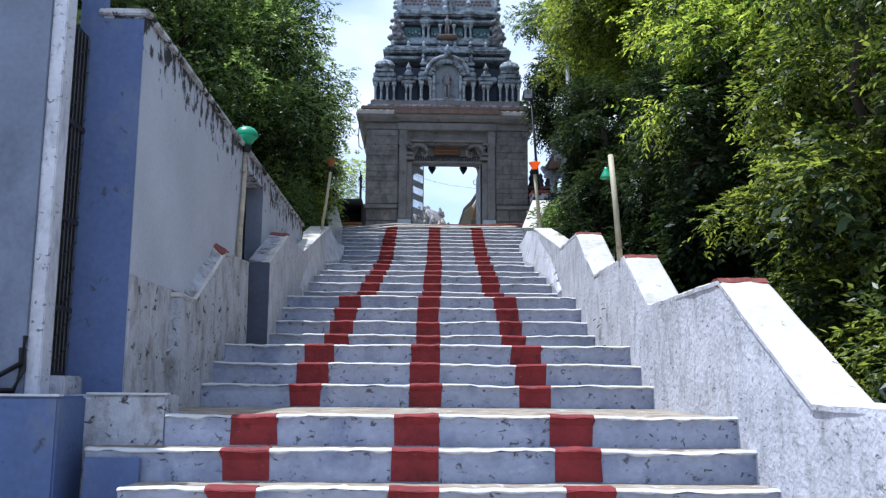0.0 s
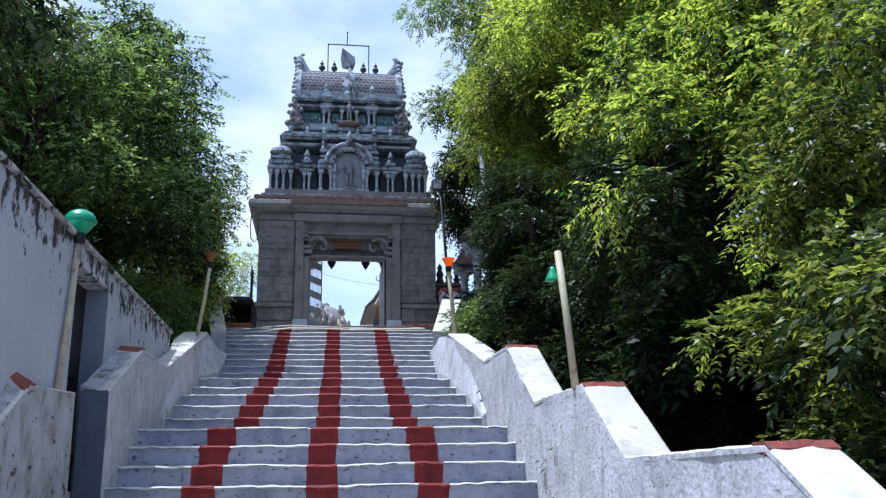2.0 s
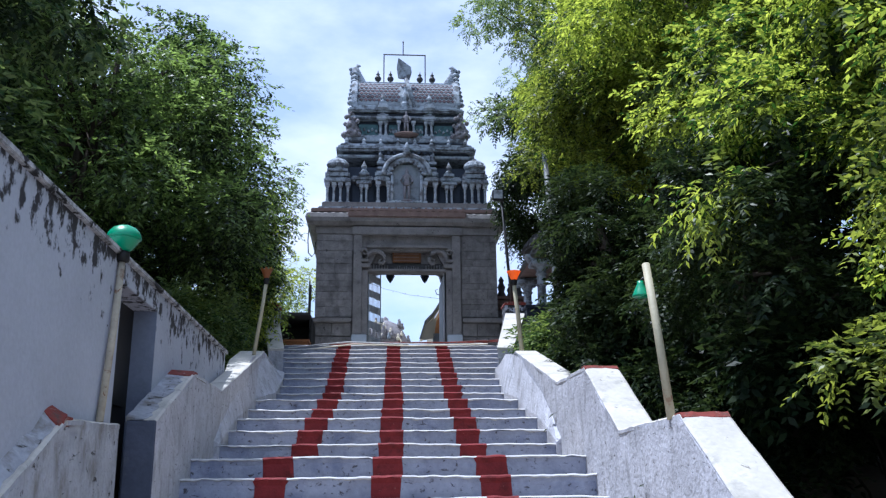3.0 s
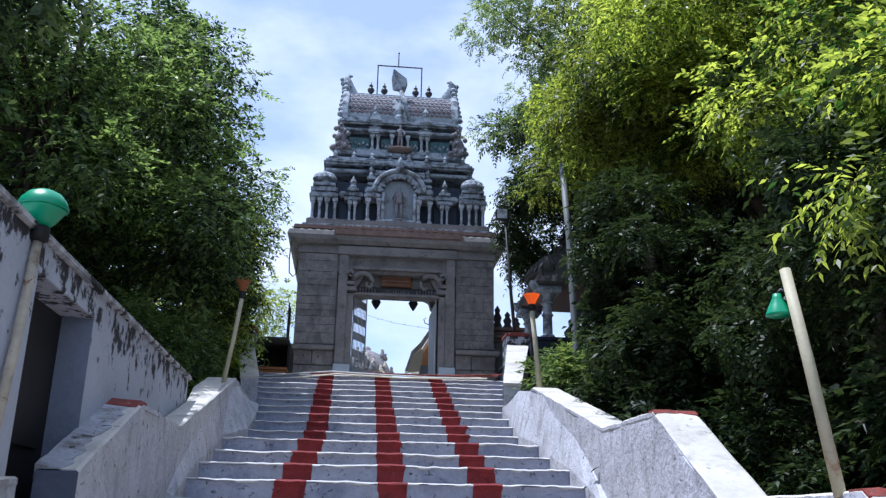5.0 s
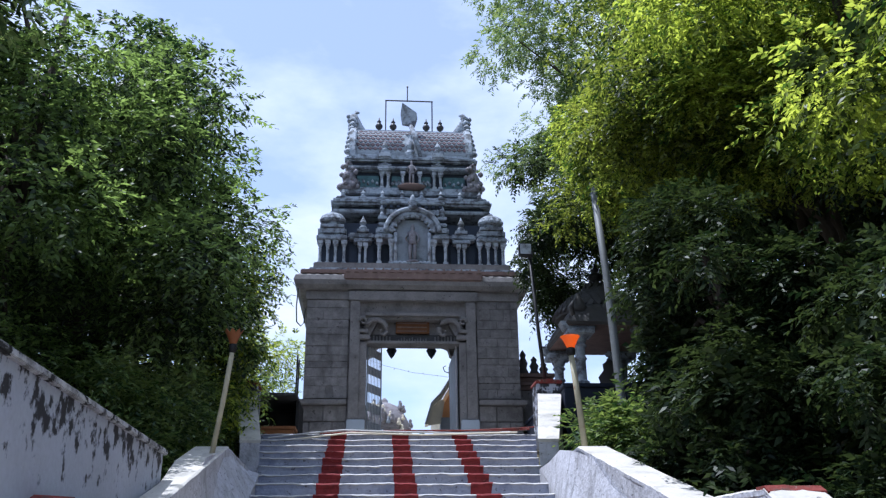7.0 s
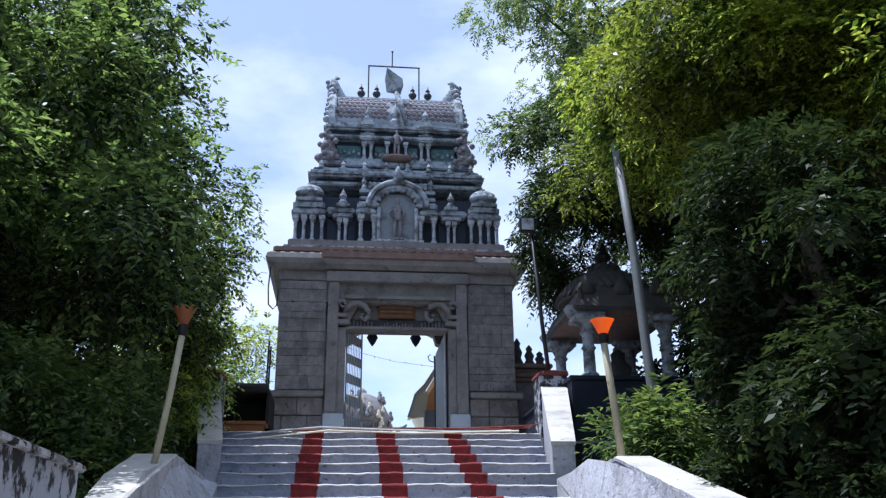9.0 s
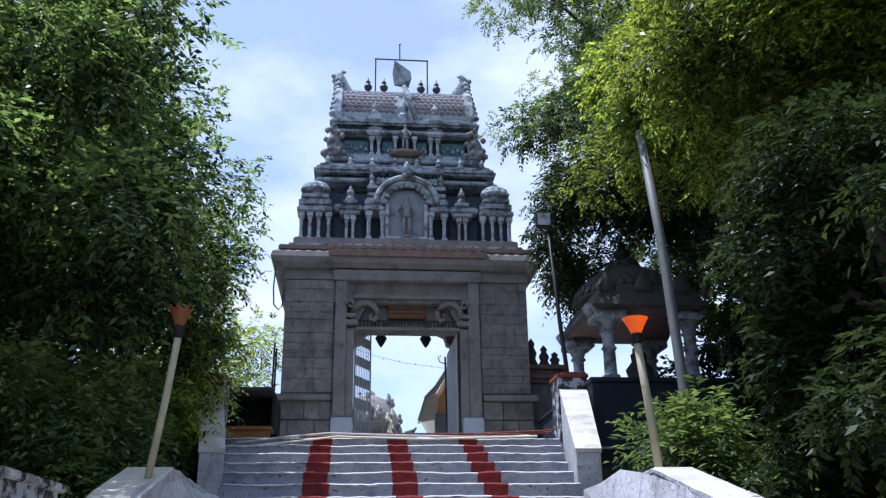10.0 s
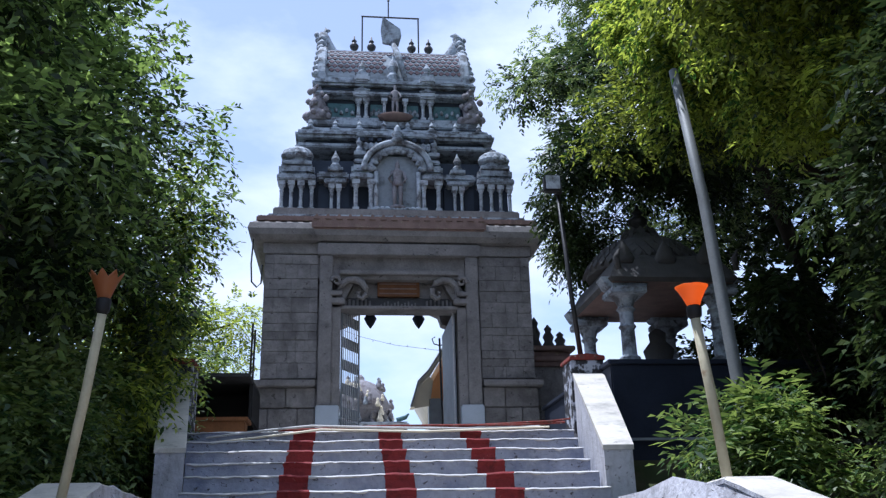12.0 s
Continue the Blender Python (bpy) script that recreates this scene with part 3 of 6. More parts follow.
def head_wall(name, inner, side, label, far=0.36):
    """The flaring end wall at the top flight, with its sloping coping and a post with a red cap."""
    wall = thing(name, label, "parapet wall", kind="structure", at=inner[0])
    (xa, ya, za), (xb, yb, zb) = inner
    w0, w1 = 0.24 * side, far * side
    bm = bmesh.new()
    lo = [bm.verts.new(p) for p in ((xa, ya, 1.4), (xa + w0, ya, 1.4), (xb + w1, yb, 1.4), (xb, yb, 1.4))]
    hi = [bm.verts.new(p) for p in ((xa, ya, za - 0.03), (xa + w0, ya, za - 0.03), (xb + w1, yb, zb - 0.03), (xb, yb, zb - 0.03))]
    bm.faces.new(lo[::-1])
    bm.faces.new(hi)
    for i in range(4):
        bm.faces.new((lo[i], lo[(i + 1) % 4], hi[(i + 1) % 4], hi[i]))
    part("wall", bm, WHITEWASH, wall)
    bm = bmesh.new()
    lo = [bm.verts.new(p) for p in ((xa - 0.01 * side, ya - 0.01, za - 0.03), (xa + w0 + 0.01 * side, ya - 0.01, za - 0.03), (xb + w1 + 0.01 * side, yb, zb - 0.03), (xb - 0.01 * side, yb, zb - 0.03))]
    hi = [bm.verts.new((v.co.x, v.co.y, v.co.z + 0.04)) for v in lo]
    bm.faces.new(lo[::-1])
    bm.faces.new(hi)
    for i in range(4):
        bm.faces.new((lo[i], lo[(i + 1) % 4], hi[(i + 1) % 4], hi[i]))
    part("coping", bm, COPING, wall, "bright white sloping coping")
    x0, x1 = sorted((xb - 0.02 * side, xb + w1 + 0.02 * side))
    part("post", box(x0, x1, yb, yb + 0.42, 1.6, zb + 0.17, 0.012), BLUEWALL, wall, "grey end post")
    part("red_cap", prism([(x0 - 0.02, zb + 0.17), (x1 + 0.02, zb + 0.17), (x1 + 0.01, zb + 0.22), ((x0 + x1) / 2, zb + 0.245), (x0 - 0.01, zb + 0.22)], "y", yb - 0.02, yb + 0.44, 0.006), REDCAP, wall, "dark red post cap")
    return wall


head_wall("end_wall", ((2.04, 16.35, 3.05), (2.63, 19.3, 4.21)), 1, "white end wall of the stairs with a red-capped post")
head_wall("end_wall", ((-1.37, 16.9, 3.12), (-1.77, 19.3, 4.16)), -1, "leaf-shaded white end wall of the stairs with a red-capped post", 0.27)

# ---- the house beside the stairs ----
house = thing("house", "blue-grey plastered house with a mildewed roof edge beside the stairs", "house", at=(-3.2, 9.0, 0.0))
HX, HY0, HY1, HZ = -1.52, 5.32, 12.42, 2.34
DY0, DY1, DZ = 8.42, 9.36, 2.19
for w in ((HX - 0.25, HX, HY0, DY0, -0.9, HZ), (HX - 0.25, HX, DY1, HY1, 0.0, HZ), (HX - 0.25, HX, DY0, DY1, DZ, HZ), (HX - 0.25, HX, DY0, DY1, 0.0, 0.62), (-5.2, HX - 0.25, HY1 - 0.25, HY1, 0.0, HZ), (-5.2, -4.95, HY0, HY1 - 0.25, -0.9, HZ)):
    part("wall", box(*w), BLUEWALL, house)
part("roof", box(-4.95, HX - 0.25, HY0, HY1 - 0.25, 1.98, 2.12), DADO, house)
part("roof_edge", box(HX - 0.27, HX + 0.03, HY0 - 0.03, HY1 + 0.03, HZ, HZ + 0.04, 0.008), MILDEW, house, "mildewed concrete roof edge")
part("front_wall", box(HX - 0.31, HX - 0.002, HY0 - 0.012, HY0 - 0.005, -0.4, HZ - 0.02), BLUEFACE, house, "deep blue front face")
part("dado", box(HX, HX + 0.012, HY0, 8.3, -0.4, 0.78, 0.004), DADO, house, "rough grey rendered dado")
part("porch_wall", box(-5.2, -2.6, 4.85, 5.05, -0.9, HZ + 0.3), PORCH, house, "blue porch wall")
part("porch_wall", box(-2.6, -1.895, 4.90, 5.05, -0.9, HZ + 0.3), PORCH, house, "blue porch wall")
part("door_jamb", box(-1.895, -1.815, 4.92, 5.05, -0.4, HZ + 0.3, 0.006), WHITEWASH, house, "white door jamb")
part("porch_wall", box(-1.90, HX - 0.252, HY0 - 0.01, HY0 + 0.1, -0.9, HZ + 0.3), BLUEFACE, house, "blue front pier")
part("threshold", box(-2.3, -1.74, 5.05, 5.31, -0.4, 0.2, 0.01), DADO, house, "worn cement threshold")
grille = part("door", box(-1.865, -1.84, 5.06, 5.30, 0.2, 2.2), METAL, house, "dark metal grille door")
for i in range(5):
    y = 5.08 + i * 0.05
    part("bar", tube([(-1.833, y, 0.22), (-1.833, y, 2.18)], 0.006, 6), METAL, grille)
for i in range(13):
    z = 0.24 + 0.145 * i
    part("lattice_bar", tube([(-1.826, 5.065, z), (-1.826, 5.295, z + 0.14)], 0.004, 5), METAL, grille)
for z in (0.55, 1.05, 1.6):
    part("rail", box(-1.838, -1.822, 5.065, 5.295, z, z + 0.03), METAL, grille)
# The shade inside the doorway is put in as a black leaf.
door2 = part("door", box(HX - 0.21, HX - 0.17, DY0, DY1, 0.62, DZ), BLACK, house, "black leaf put in for the doorway's shade")
for z in (0.75, 1.45):
    part("panel", box(HX - 0.17, HX - 0.155, DY0 + 0.12, DY1 - 0.12, z, z + 0.5, 0.005), BLACK, door2)
part("door_reveal", box(HX - 0.168, HX + 0.003, DY1 - 0.012, DY1 - 0.002, 0.62, DZ), PORCH, house, "grey-blue door reveal")
part("lintel", box(HX - 0.05, HX + 0.008, DY0 - 0.03, DY1 + 0.03, DZ - 0.004, DZ + 0.03, 0.004), BLUEWALL, house, "pale door lintel")

low = thing("plinth", "stained cement plinth before the house door", "plinth", kind="structure", at=(-2.4, 5.2, 0.0))
part("block", box(-4.0, -1.2, 5.08, 5.34, -1.5, 0.10, 0.012), DADO, low)
part("landing_edge", box(-1.62, -1.19, 5.34, 6.9, -1.2, -0.004), TREAD, low, "dirty landing beside the wall")
part("block", box(-4.0, -1.63, 4.72, 5.085, -1.5, 0.095, 0.012), BLUEFACE, low, "stained blue painted front block")
part("edge", box(-1.63, -1.195, 5.07, 5.13, 0.10, 0.112, 0.003), NOSING, low, "white painted edge")
part("edge", box(-2.1, -1.625, 4.712, 4.77, 0.095, 0.107, 0.003), NOSING, low, "white painted edge")
part("painted_face", box(-1.515, -1.235, 4.785, 4.80, -0.9, -0.205, 0.004), BLUEFACE, low, "blue painted face below the landing")
hose = thing("hose", "black rubber hose looped on the plinth", "hose", at=(-2.2, 4.85, 0.1))
part("coil", tube([(-3.0, 4.9, 0.118), (-2.5, 4.82, 0.118), (-2.1, 4.80, 0.118), (-1.92, 4.86, 0.118), (-1.90, 4.90, 0.22), (-1.91, 4.905, 0.34)], 0.018), BLACK, hose, smooth=True)
part("coil", tube([(-3.0, 4.86, 0.15), (-2.4, 4.84, 0.155), (-2.05, 4.83, 0.158), (-1.90, 4.88, 0.26), (-1.895, 4.90, 0.40)], 0.014), BLACK, hose, smooth=True)

# ---- lamp posts on the parapets ----


def lamp_post(name, base, top, radius, label, category="lamp post", paint=CREAM_PIPE):
    lamp = thing(name, label, category, at=base)
    b, t = Vector(base), Vector(top)
    mid = b.lerp(t, 0.55) + Vector((0.006, 0.004, 0))
    part("pole", tube([b - Vector((0, 0, 0.02)), mid, t], [radius, radius * 0.98, radius * 0.95], 12), paint, lamp, "painted pipe with rust", smooth=True)
    return lamp


g = lamp_post("lamp_post", (-1.49, 8.1, 1.25), (-1.495, 8.28, 2.31), 0.023, "rusty cream pipe lamp post with a green ball lamp", paint=RUSTY_PIPE)
part("holder", lathe([(0.02, 0), (0.045, 0.01), (0.045, 0.07), (0.03, 0.08)], (-1.495, 8.28, 2.29)), BLACK, g, "black lamp holder", smooth=True)
part("shade", lathe([(0.035, 0), (0.06, 0.02), (0.098, 0.075), (0.106, 0.085)], (-1.495, 8.28, 2.365), 24), GREEN_PLASTIC, g, "green lower bowl", smooth=True)
part("shade", lathe([(0.110, 0.085), (0.112, 0.092), (0.100, 0.125), (0.075, 0.155), (0.04, 0.172), (0.005, 0.177)], (-1.495, 8.28, 2.365), 24), GREEN_PLASTIC, g, "green upper dome", smooth=True)

g = lamp_post("lamp_post", (1.872, 7.74, 1.255), (1.855, 7.95, 2.225), 0.026, "cream pipe lamp post with a green bell shade on the parapet")
part("arm", tube([(1.86, 7.96, 2.12), (1.84, 7.98, 2.14), (1.822, 7.985, 2.12)], 0.008), METAL, g, smooth=True)
part("shade", lathe([(0.058, 0), (0.055, 0.010), (0.040, 0.045), (0.021, 0.082), (0.018, 0.10)], (1.822, 7.985, 2.02), 20), GREEN_PLASTIC, g, "green bell shade", smooth=True)


def torch(base, top, lobes, label, size=1.0, shade=ORANGE_GLASS):
    lamp = lamp_post("torch_lamp", base, top, 0.030 * size, label, "lamp post")
    x, y, z = top
    part("holder", lathe([(0.025 * size, -0.02), (0.042 * size, 0), (0.046 * size, 0.05), (0.036 * size, 0.065)], top), BLACK, lamp, "black lamp holder", smooth=True)
    bm = bmesh.new()
    segs, prof = 32, [(0.036, 0.06), (0.046, 0.085), (0.062, 0.12), (0.084, 0.16), (0.098, 0.18), (0.092, 0.18), (0.078, 0.158), (0.056, 0.12), (0.03, 0.08)]
    rings = []
    for r, h in prof:
        r *= size
        ring = []
        for i in range(segs):
            a = 2 * math.pi * i / segs
            f = (h - 0.06) / 0.12
            rr = r * (1 + lobes * f * 0.14 * math.cos(8 * a))
            ring.append(bm.verts.new((x + rr * math.cos(a), y + rr * math.sin(a), z + h + lobes * f * 0.018 * math.cos(8 * a))))
        rings.append(ring)
    for a, b in zip(rings, rings[1:]):
        for i in range(segs):
            bm.faces.new((a[i], a[(i + 1) % segs], b[(i + 1) % segs], b[i]))
    bm.faces.new(rings[-1])
    bm.faces.new(rings[0][::-1])
    part("shade", bm, shade, lamp, "orange flame-shaped bowl shade", smooth=True)
    return lamp


torch((2.06, 14.1, 2.595), (1.98, 14.1, 3.55), 0.06, "cream pipe torch lamp with an orange bowl on the parapet")
torch((-1.40, 13.75, 2.53), (-1.27, 13.65, 3.44), 1.0, "cream pipe torch lamp with an orange flame shade on the parapet", 0.8, DULL_ORANGE)

tall = thing("utility_pole", "tall leaning galvanised pole among the trees", "pole", at=(2.86, 15.5, 2.3))
part("pole", tube([(2.84, 15.4, 2.2), (2.87, 15.5, 3.13), (2.86, 15.7, 5.0), (2.835, 15.92, 6.3)], [0.05, 0.05, 0.046, 0.042], 12), POLE_GREY, tall, smooth=True)
flood = thing("flood_light", "iron pole with a square flood light beside the stairs head", "flood light", at=(2.80, 19.5, 4.45))
part("pole", tube([(2.80, 19.5, 4.4), (2.72, 19.45, 5.2), (2.62, 19.4, 6.62)], [0.032, 0.03, 0.026], 10), METAL, flood, smooth=True)
part("head", box(2.42, 2.64, 19.24, 19.36, 6.53, 6.75, 0.02), METAL, flood, "square flood light head")
part("glass", box(2.44, 2.62, 19.232, 19.242, 6.55, 6.73, 0.004), TIER_PALE, flood, "frosted front glass")
part("bracket", box(2.58, 2.66, 19.30, 19.42, 6.52, 6.64, 0.008), METAL, flood)

# ---- the temple tower ----
CX = 0.81
YF = 22.7
tower = thing("temple_tower", "weathered granite gate tower with grey-blue painted tiers, barrel roof", "temple tower", at=(CX, YF, 3.5))
for s in (-1, 1):
    x0, x1 = sorted((CX + s * 1.30, CX + s * 2.13))
    part("pier", box(x0, x1, YF + 0.03, YF + 3.6, 3.45, 7.0), STONE_PLAIN, tower, "granite block pier")
    a, b = sorted((CX + s * 0.93, CX + s * 1.30))
    part("jamb", box(a, b, YF + 0.05, YF + 1.95, 3.45, 5.93, 0.01), STONE_PLAIN, tower)
    a, b = sorted((CX + s * 1.06, CX + s * 1.26))
    part("pilaster", box(a, b, YF - 0.10, YF + 0.05, 4.3, 6.76, 0.012), STONE_PLAIN, tower, "plain granite door pilaster")
    a, b = sorted((CX + s * 0.92, CX + s * 1.06))
    part("pilaster", box(a, b, YF - 0.02, YF + 0.06, 4.3, 5.93, 0.008), STONE_PLAIN, tower)
    a, b = sorted((CX + s * 0.93, CX + s * 1.28))
    part("base_block", box(a, b, YF - 0.16, YF + 0.04, 3.5, 4.37, 0.015), PALE_BLOCK, tower, "pale blue painted base block")
    a, b = sorted((CX + s * 1.29, CX + s * 2.26))
    part("plinth", box(a, b, YF - 0.12, YF + 3.62, 3.45, 3.95, 0.012), STONE_PLAIN, tower)
    part("plinth_moulding", box(a, b - 0.03 if s > 0 else b, YF - 0.15, YF + 3.62, 4.66, 4.76, 0.015), STONE_PLAIN, tower)
    part("plinth", box(*sorted((CX + s * 1.29, CX + s * 2.20)), YF - 0.08, YF + 3.62, 3.95, 4.03, 0.012), STONE_PLAIN, tower)
    a, b = sorted((CX + s * 1.26, CX + s * 2.16))
    part("frieze", box(a, b, YF - 0.03, YF + 3.62, 6.80, 6.98, 0.01), STONE_PLAIN, tower)
part("lintel", box(CX - 1.30, CX + 1.30, YF + 0.02, YF + 0.55, 6.40, 7.0, 0.01), STONE_PLAIN, tower)
part("lintel", box(CX - 1.30, CX + 1.30, YF - 0.13, YF + 0.03, 6.76, 6.96, 0.012), STONE_PLAIN, tower, "granite door lintel beam")
part("lintel", box(CX - 1.30, CX + 1.30, YF + 0.28, YF + 0.5, 5.93, 6.42, 0.008), STONE_PLAIN, tower)
part("ledge", box(CX - 0.95, CX + 0.95, YF - 0.06, YF + 0.29, 6.46, 6.53, 0.01), STONE_PLAIN, tower)
part("ledge", box(CX - 0.93, CX + 0.93, YF - 0.02, YF + 0.29, 5.90, 5.955, 0.008), STONE_PLAIN, tower, "carved lower door lintel")
part("sign_board", box(CX - 0.34, CX + 0.34, YF + 0.18, YF + 0.24, 6.16, 6.42, 0.006), RUST, tower, "faded orange-brown board")
for z in (6.20, 6.28, 6.36):
    part("board_line", box(CX - 0.31, CX + 0.29, YF + 0.172, YF + 0.18, z, z + 0.022), BROWN_EAVE, tower)
# Shade behind the fretwork, put in as a near-black panel.
part("fretwork_panel", box(CX - 0.92, CX + 0.92, YF + 0.24, YF + 0.279, 5.96, 6.15, 0.004), SHADE_STONE, tower, "recessed panel under the board, shade put into its colour")
for i in range(11):
    x = CX - 0.29 + i * 0.055
    part("letter_bar", box(x, x + 0.024, YF + 0.215, YF + 0.239, 5.99, 6.05 + 0.02 * (i % 3)), STONE_PLAIN, tower)
for s in (-1, 1):
    bm = bmesh.new()
    add_tube(bm, [(CX + s * a, YF + 0.02, z) for a, z in ((0.94, 6.02), (0.96, 6.16), (0.93, 6.29), (0.83, 6.385), (0.70, 6.40), (0.59, 6.34), (0.53, 6.24), (0.53, 6.14), (0.59, 6.08), (0.65, 6.11), (0.66, 6.18), (0.62, 6.20))], [0.075, 0.07, 0.06, 0.06, 0.062, 0.058, 0.05, 0.045, 0.04, 0.035, 0.028, 0.018], 8)
    add_tube(bm, [(CX + s * (1.00 + 0.085 * (1 - 0.07 * i) * math.cos(0.62 * i)), YF - 0.10, 6.33 + 0.085 * (1 - 0.07 * i) * math.sin(0.62 * i)) for i in range(12)], [0.036 - 0.002 * i for i in range(12)], 7)
    add_box(bm, CX + s * 1.0 - 0.09, CX + s * 1.0 + 0.09, YF - 0.12, YF + 0.04, 6.10, 6.17, 0.01)
    add_box(bm, CX + s * 0.98 - 0.12, CX + s * 0.98 + 0.12, YF - 0.10, YF + 0.04, 5.97, 6.06, 0.01)
    part("scroll_bracket", bm, STONE_PLAIN, tower, "carved scroll bracket", smooth=False)
    part("corbel", prism([(CX + s * 0.95, 6.36), (CX + s * 0.72, 6.36), (CX + s * 0.78, 6.24), (CX + s * 0.84, 6.12), (CX + s * 0.95, 6.02)], "y", YF + 0.10, YF + 0.279, 0.008), STONE_PLAIN, tower, "stepped stone corbel")
    bm = bmesh.new()
    for i in range(7):
        add_box(bm, CX + s * (0.46 + i * 0.065) - 0.018, CX + s * (0.46 + i * 0.065) + 0.018, YF + 0.205, YF + 0.239, 5.97, 6.10 + 0.02 * (i % 2), 0.004)
    part("fretwork", bm, STONE_PLAIN, tower)
    # inner corbel, deeper in the passage, with a bud pendant coloured dark as shaded
    part("pendant", lathe([(0.012, -0.46), (0.07, -0.38), (0.125, -0.27), (0.085, -0.20), (0.14, -0.12), (0.15, 0.0)], (0.925 + s * 0.47, YF + 3.2, 6.84), 10), TIER_SHADE, tower, "hanging stone bud", smooth=True)
    part("corbel", prism([(0.925 + s * 1.2, 7.1), (0.925 + s * 0.36, 7.1), (0.925 + s * 0.38, 6.82), (0.925 + s * 0.62, 6.78), (0.925 + s * 0.70, 6.66), (0.925 + s * 0.86, 6.60), (0.925 + s * 0.90, 6.42), (0.925 + s * 1.2, 6.3)], "y", YF + 3.0, YF + 3.3, 0.01), STONE_PLAIN, tower, "stepped stone corbel")
# curved stone eave
bm = bmesh.new()
sect = [(0.0, 6.98), (0.14, 6.99), (0.22, 7.06), (0.25, 7.15), (0.22, 7.25), (0.10, 7.33), (0.0, 7.36)]
hx, y0e, y1e = 2.15, YF, YF + 3.62
loops = []
for d, z in sect:
    loops.append([bm.verts.new(p) for p in ((CX - hx - d, y0e - d, z), (CX + hx + d, y0e - d, z), (CX + hx + d, y1e + d, z), (CX - hx - d, y1e + d, z))])
for a, b in zip(loops, loops[1:]):
    for i in range(4):
        bm.faces.new((a[i], a[(i + 1) % 4], b[(i + 1) % 4], b[i]))
bm.faces.new(loops[0][::-1])
bm.faces.new(loops[-1])
part("eave", bm, STONE_PLAIN, tower, "rounded granite eave")
part("eave_band", box(CX - 2.28, CX + 2.28, YF - 0.16, YF + 4.15, 7.30, 7.40, 0.02), BROWN_EAVE, tower, "brown painted eave band")
part("eave_band", box(CX - 1.40, CX + 1.40, YF - 0.28, YF, 7.14, 7.37, 0.03), BROWN_EAVE, tower, "projecting brown eave band")
for i in range(26):
    x = CX - 2.2 + i * 0.176
    part("eave_leaf", prism([(x - 0.05, 7.30), (x + 0.05, 7.30), (x + 0.02, 7.37), (x, 7.39), (x - 0.02, 7.37)], "y", YF - 0.20 - (0.10 if abs(x - CX) < 1.4 else 0), YF - 0.14), BROWN_EAVE, tower)


def slab(hx, y0, y1, z0, z1, mat, name="cornice", label="", bevel=0.02):
    return part(name, box(CX - hx, CX + hx, y0, y1, z0, z1, bevel), mat, tower, label)


def column(x, y, z0, z1, r, mat=TIER_PALE, name="column"):
    h = z1 - z0
    bm = bmesh.new()
    add_box(bm, x - r * 1.5, x + r * 1.5, y - r * 1.5, y + r * 1.5, z0, z0 + h * 0.10)
    add_lathe(bm, [(r, h * 0.10), (r * 0.95, h * 0.62), (r * 1.25, h * 0.66), (r * 0.9, h * 0.70), (r * 1.45, h * 0.78), (r * 1.6, h * 0.84)], (x, y, z0), 8)
    add_box(bm, x - r * 1.8, x + r * 1.8, y - r * 1.8, y + r * 1.8, z0 + h * 0.84, z1)
    return part(name, bm, mat, tower)


def small_shrine(x, y, z, w, h, mat=TIER, dome=True):
    """A miniature dome or gable that crowns a bay."""
    bm = bmesh.new()
    add_box(bm, x - w * 0.5, x + w * 0.5, y - w * 0.35, y + w * 0.35, z, z + h * 0.16, 0.008)
    if dome:
        add_lathe(bm, [(w * 0.36, h * 0.16), (w * 0.36, h * 0.32), (w * 0.52, h * 0.36), (w * 0.56, h * 0.50), (w * 0.50, h * 0.68), (w * 0.34, h * 0.82), (w * 0.12, h * 0.90), (w * 0.10, h)], (x, y, z), 12, 1, 0.8)
        for i in range(5):
            a = -0.5 * math.pi + (i - 2) * 0.55
            add_lathe(bm, [(w * 0.10, 0), (w * 0.13, h * 0.10), (w * 0.07, h * 0.22), (0.004, h * 0.30)], (x + w * 0.46 * math.sin(a + math.pi / 2), y - w * 0.40 * math.cos(a + math.pi / 2), z + h * 0.36), 6)
    else:
        add_lathe(bm, [(w * 0.30, h * 0.16), (w * 0.34, h * 0.30), (w * 0.20, h * 0.42), (w * 0.30, h * 0.58), (w * 0.16, h * 0.78), (w * 0.10, h * 0.84), (w * 0.03, h)], (x, y, z), 8)
    return part("mini_shrine", bm, mat, tower)


def figure(x, y, z, h, mat=FIGURE, parent=None):
    """A plain standing shape, as worn stucco figures show."""
    bm = bmesh.new()
    w = h * 0.085
    for s in (-1, 1):
        add_tube(bm, [(x + s * w * 0.65, y, z), (x + s * w * 0.75, y, z + h * 0.26), (x + s * w * 0.55, y, z + h * 0.50)], [w * 0.42, w * 0.5, w * 0.62], 7)
        add_tube(bm, [(x + s * w * 1.1, y, z + h * 0.76), (x + s * w * 1.95, y - w * 0.3, z + h * 0.60), (x + s * w * 1.5, y - w * 0.9, z + h * 0.50)], [w * 0.42, w * 0.36, w * 0.28], 7)
    add_lathe(bm, [(w * 1.15, h * 0.44), (w * 1.35, h * 0.50), (w * 0.95, h * 0.60), (w * 1.35, h * 0.74), (w * 1.0, h * 0.79), (w * 0.4, h * 0.82), (w * 0.62, h * 0.87), (w * 0.55, h * 0.92), (w * 0.35, h * 0.96), (w * 0.08, h)], (x, y, z), 10, 1, 0.7)
    add_lathe(bm, [(w * 1.9, -0.03), (w * 2.0, 0.0), (w * 1.4, 0.03)], (x, y, z), 10, 1, 0.6)
    return part("figure", bm, mat, parent or tower, smooth=True)


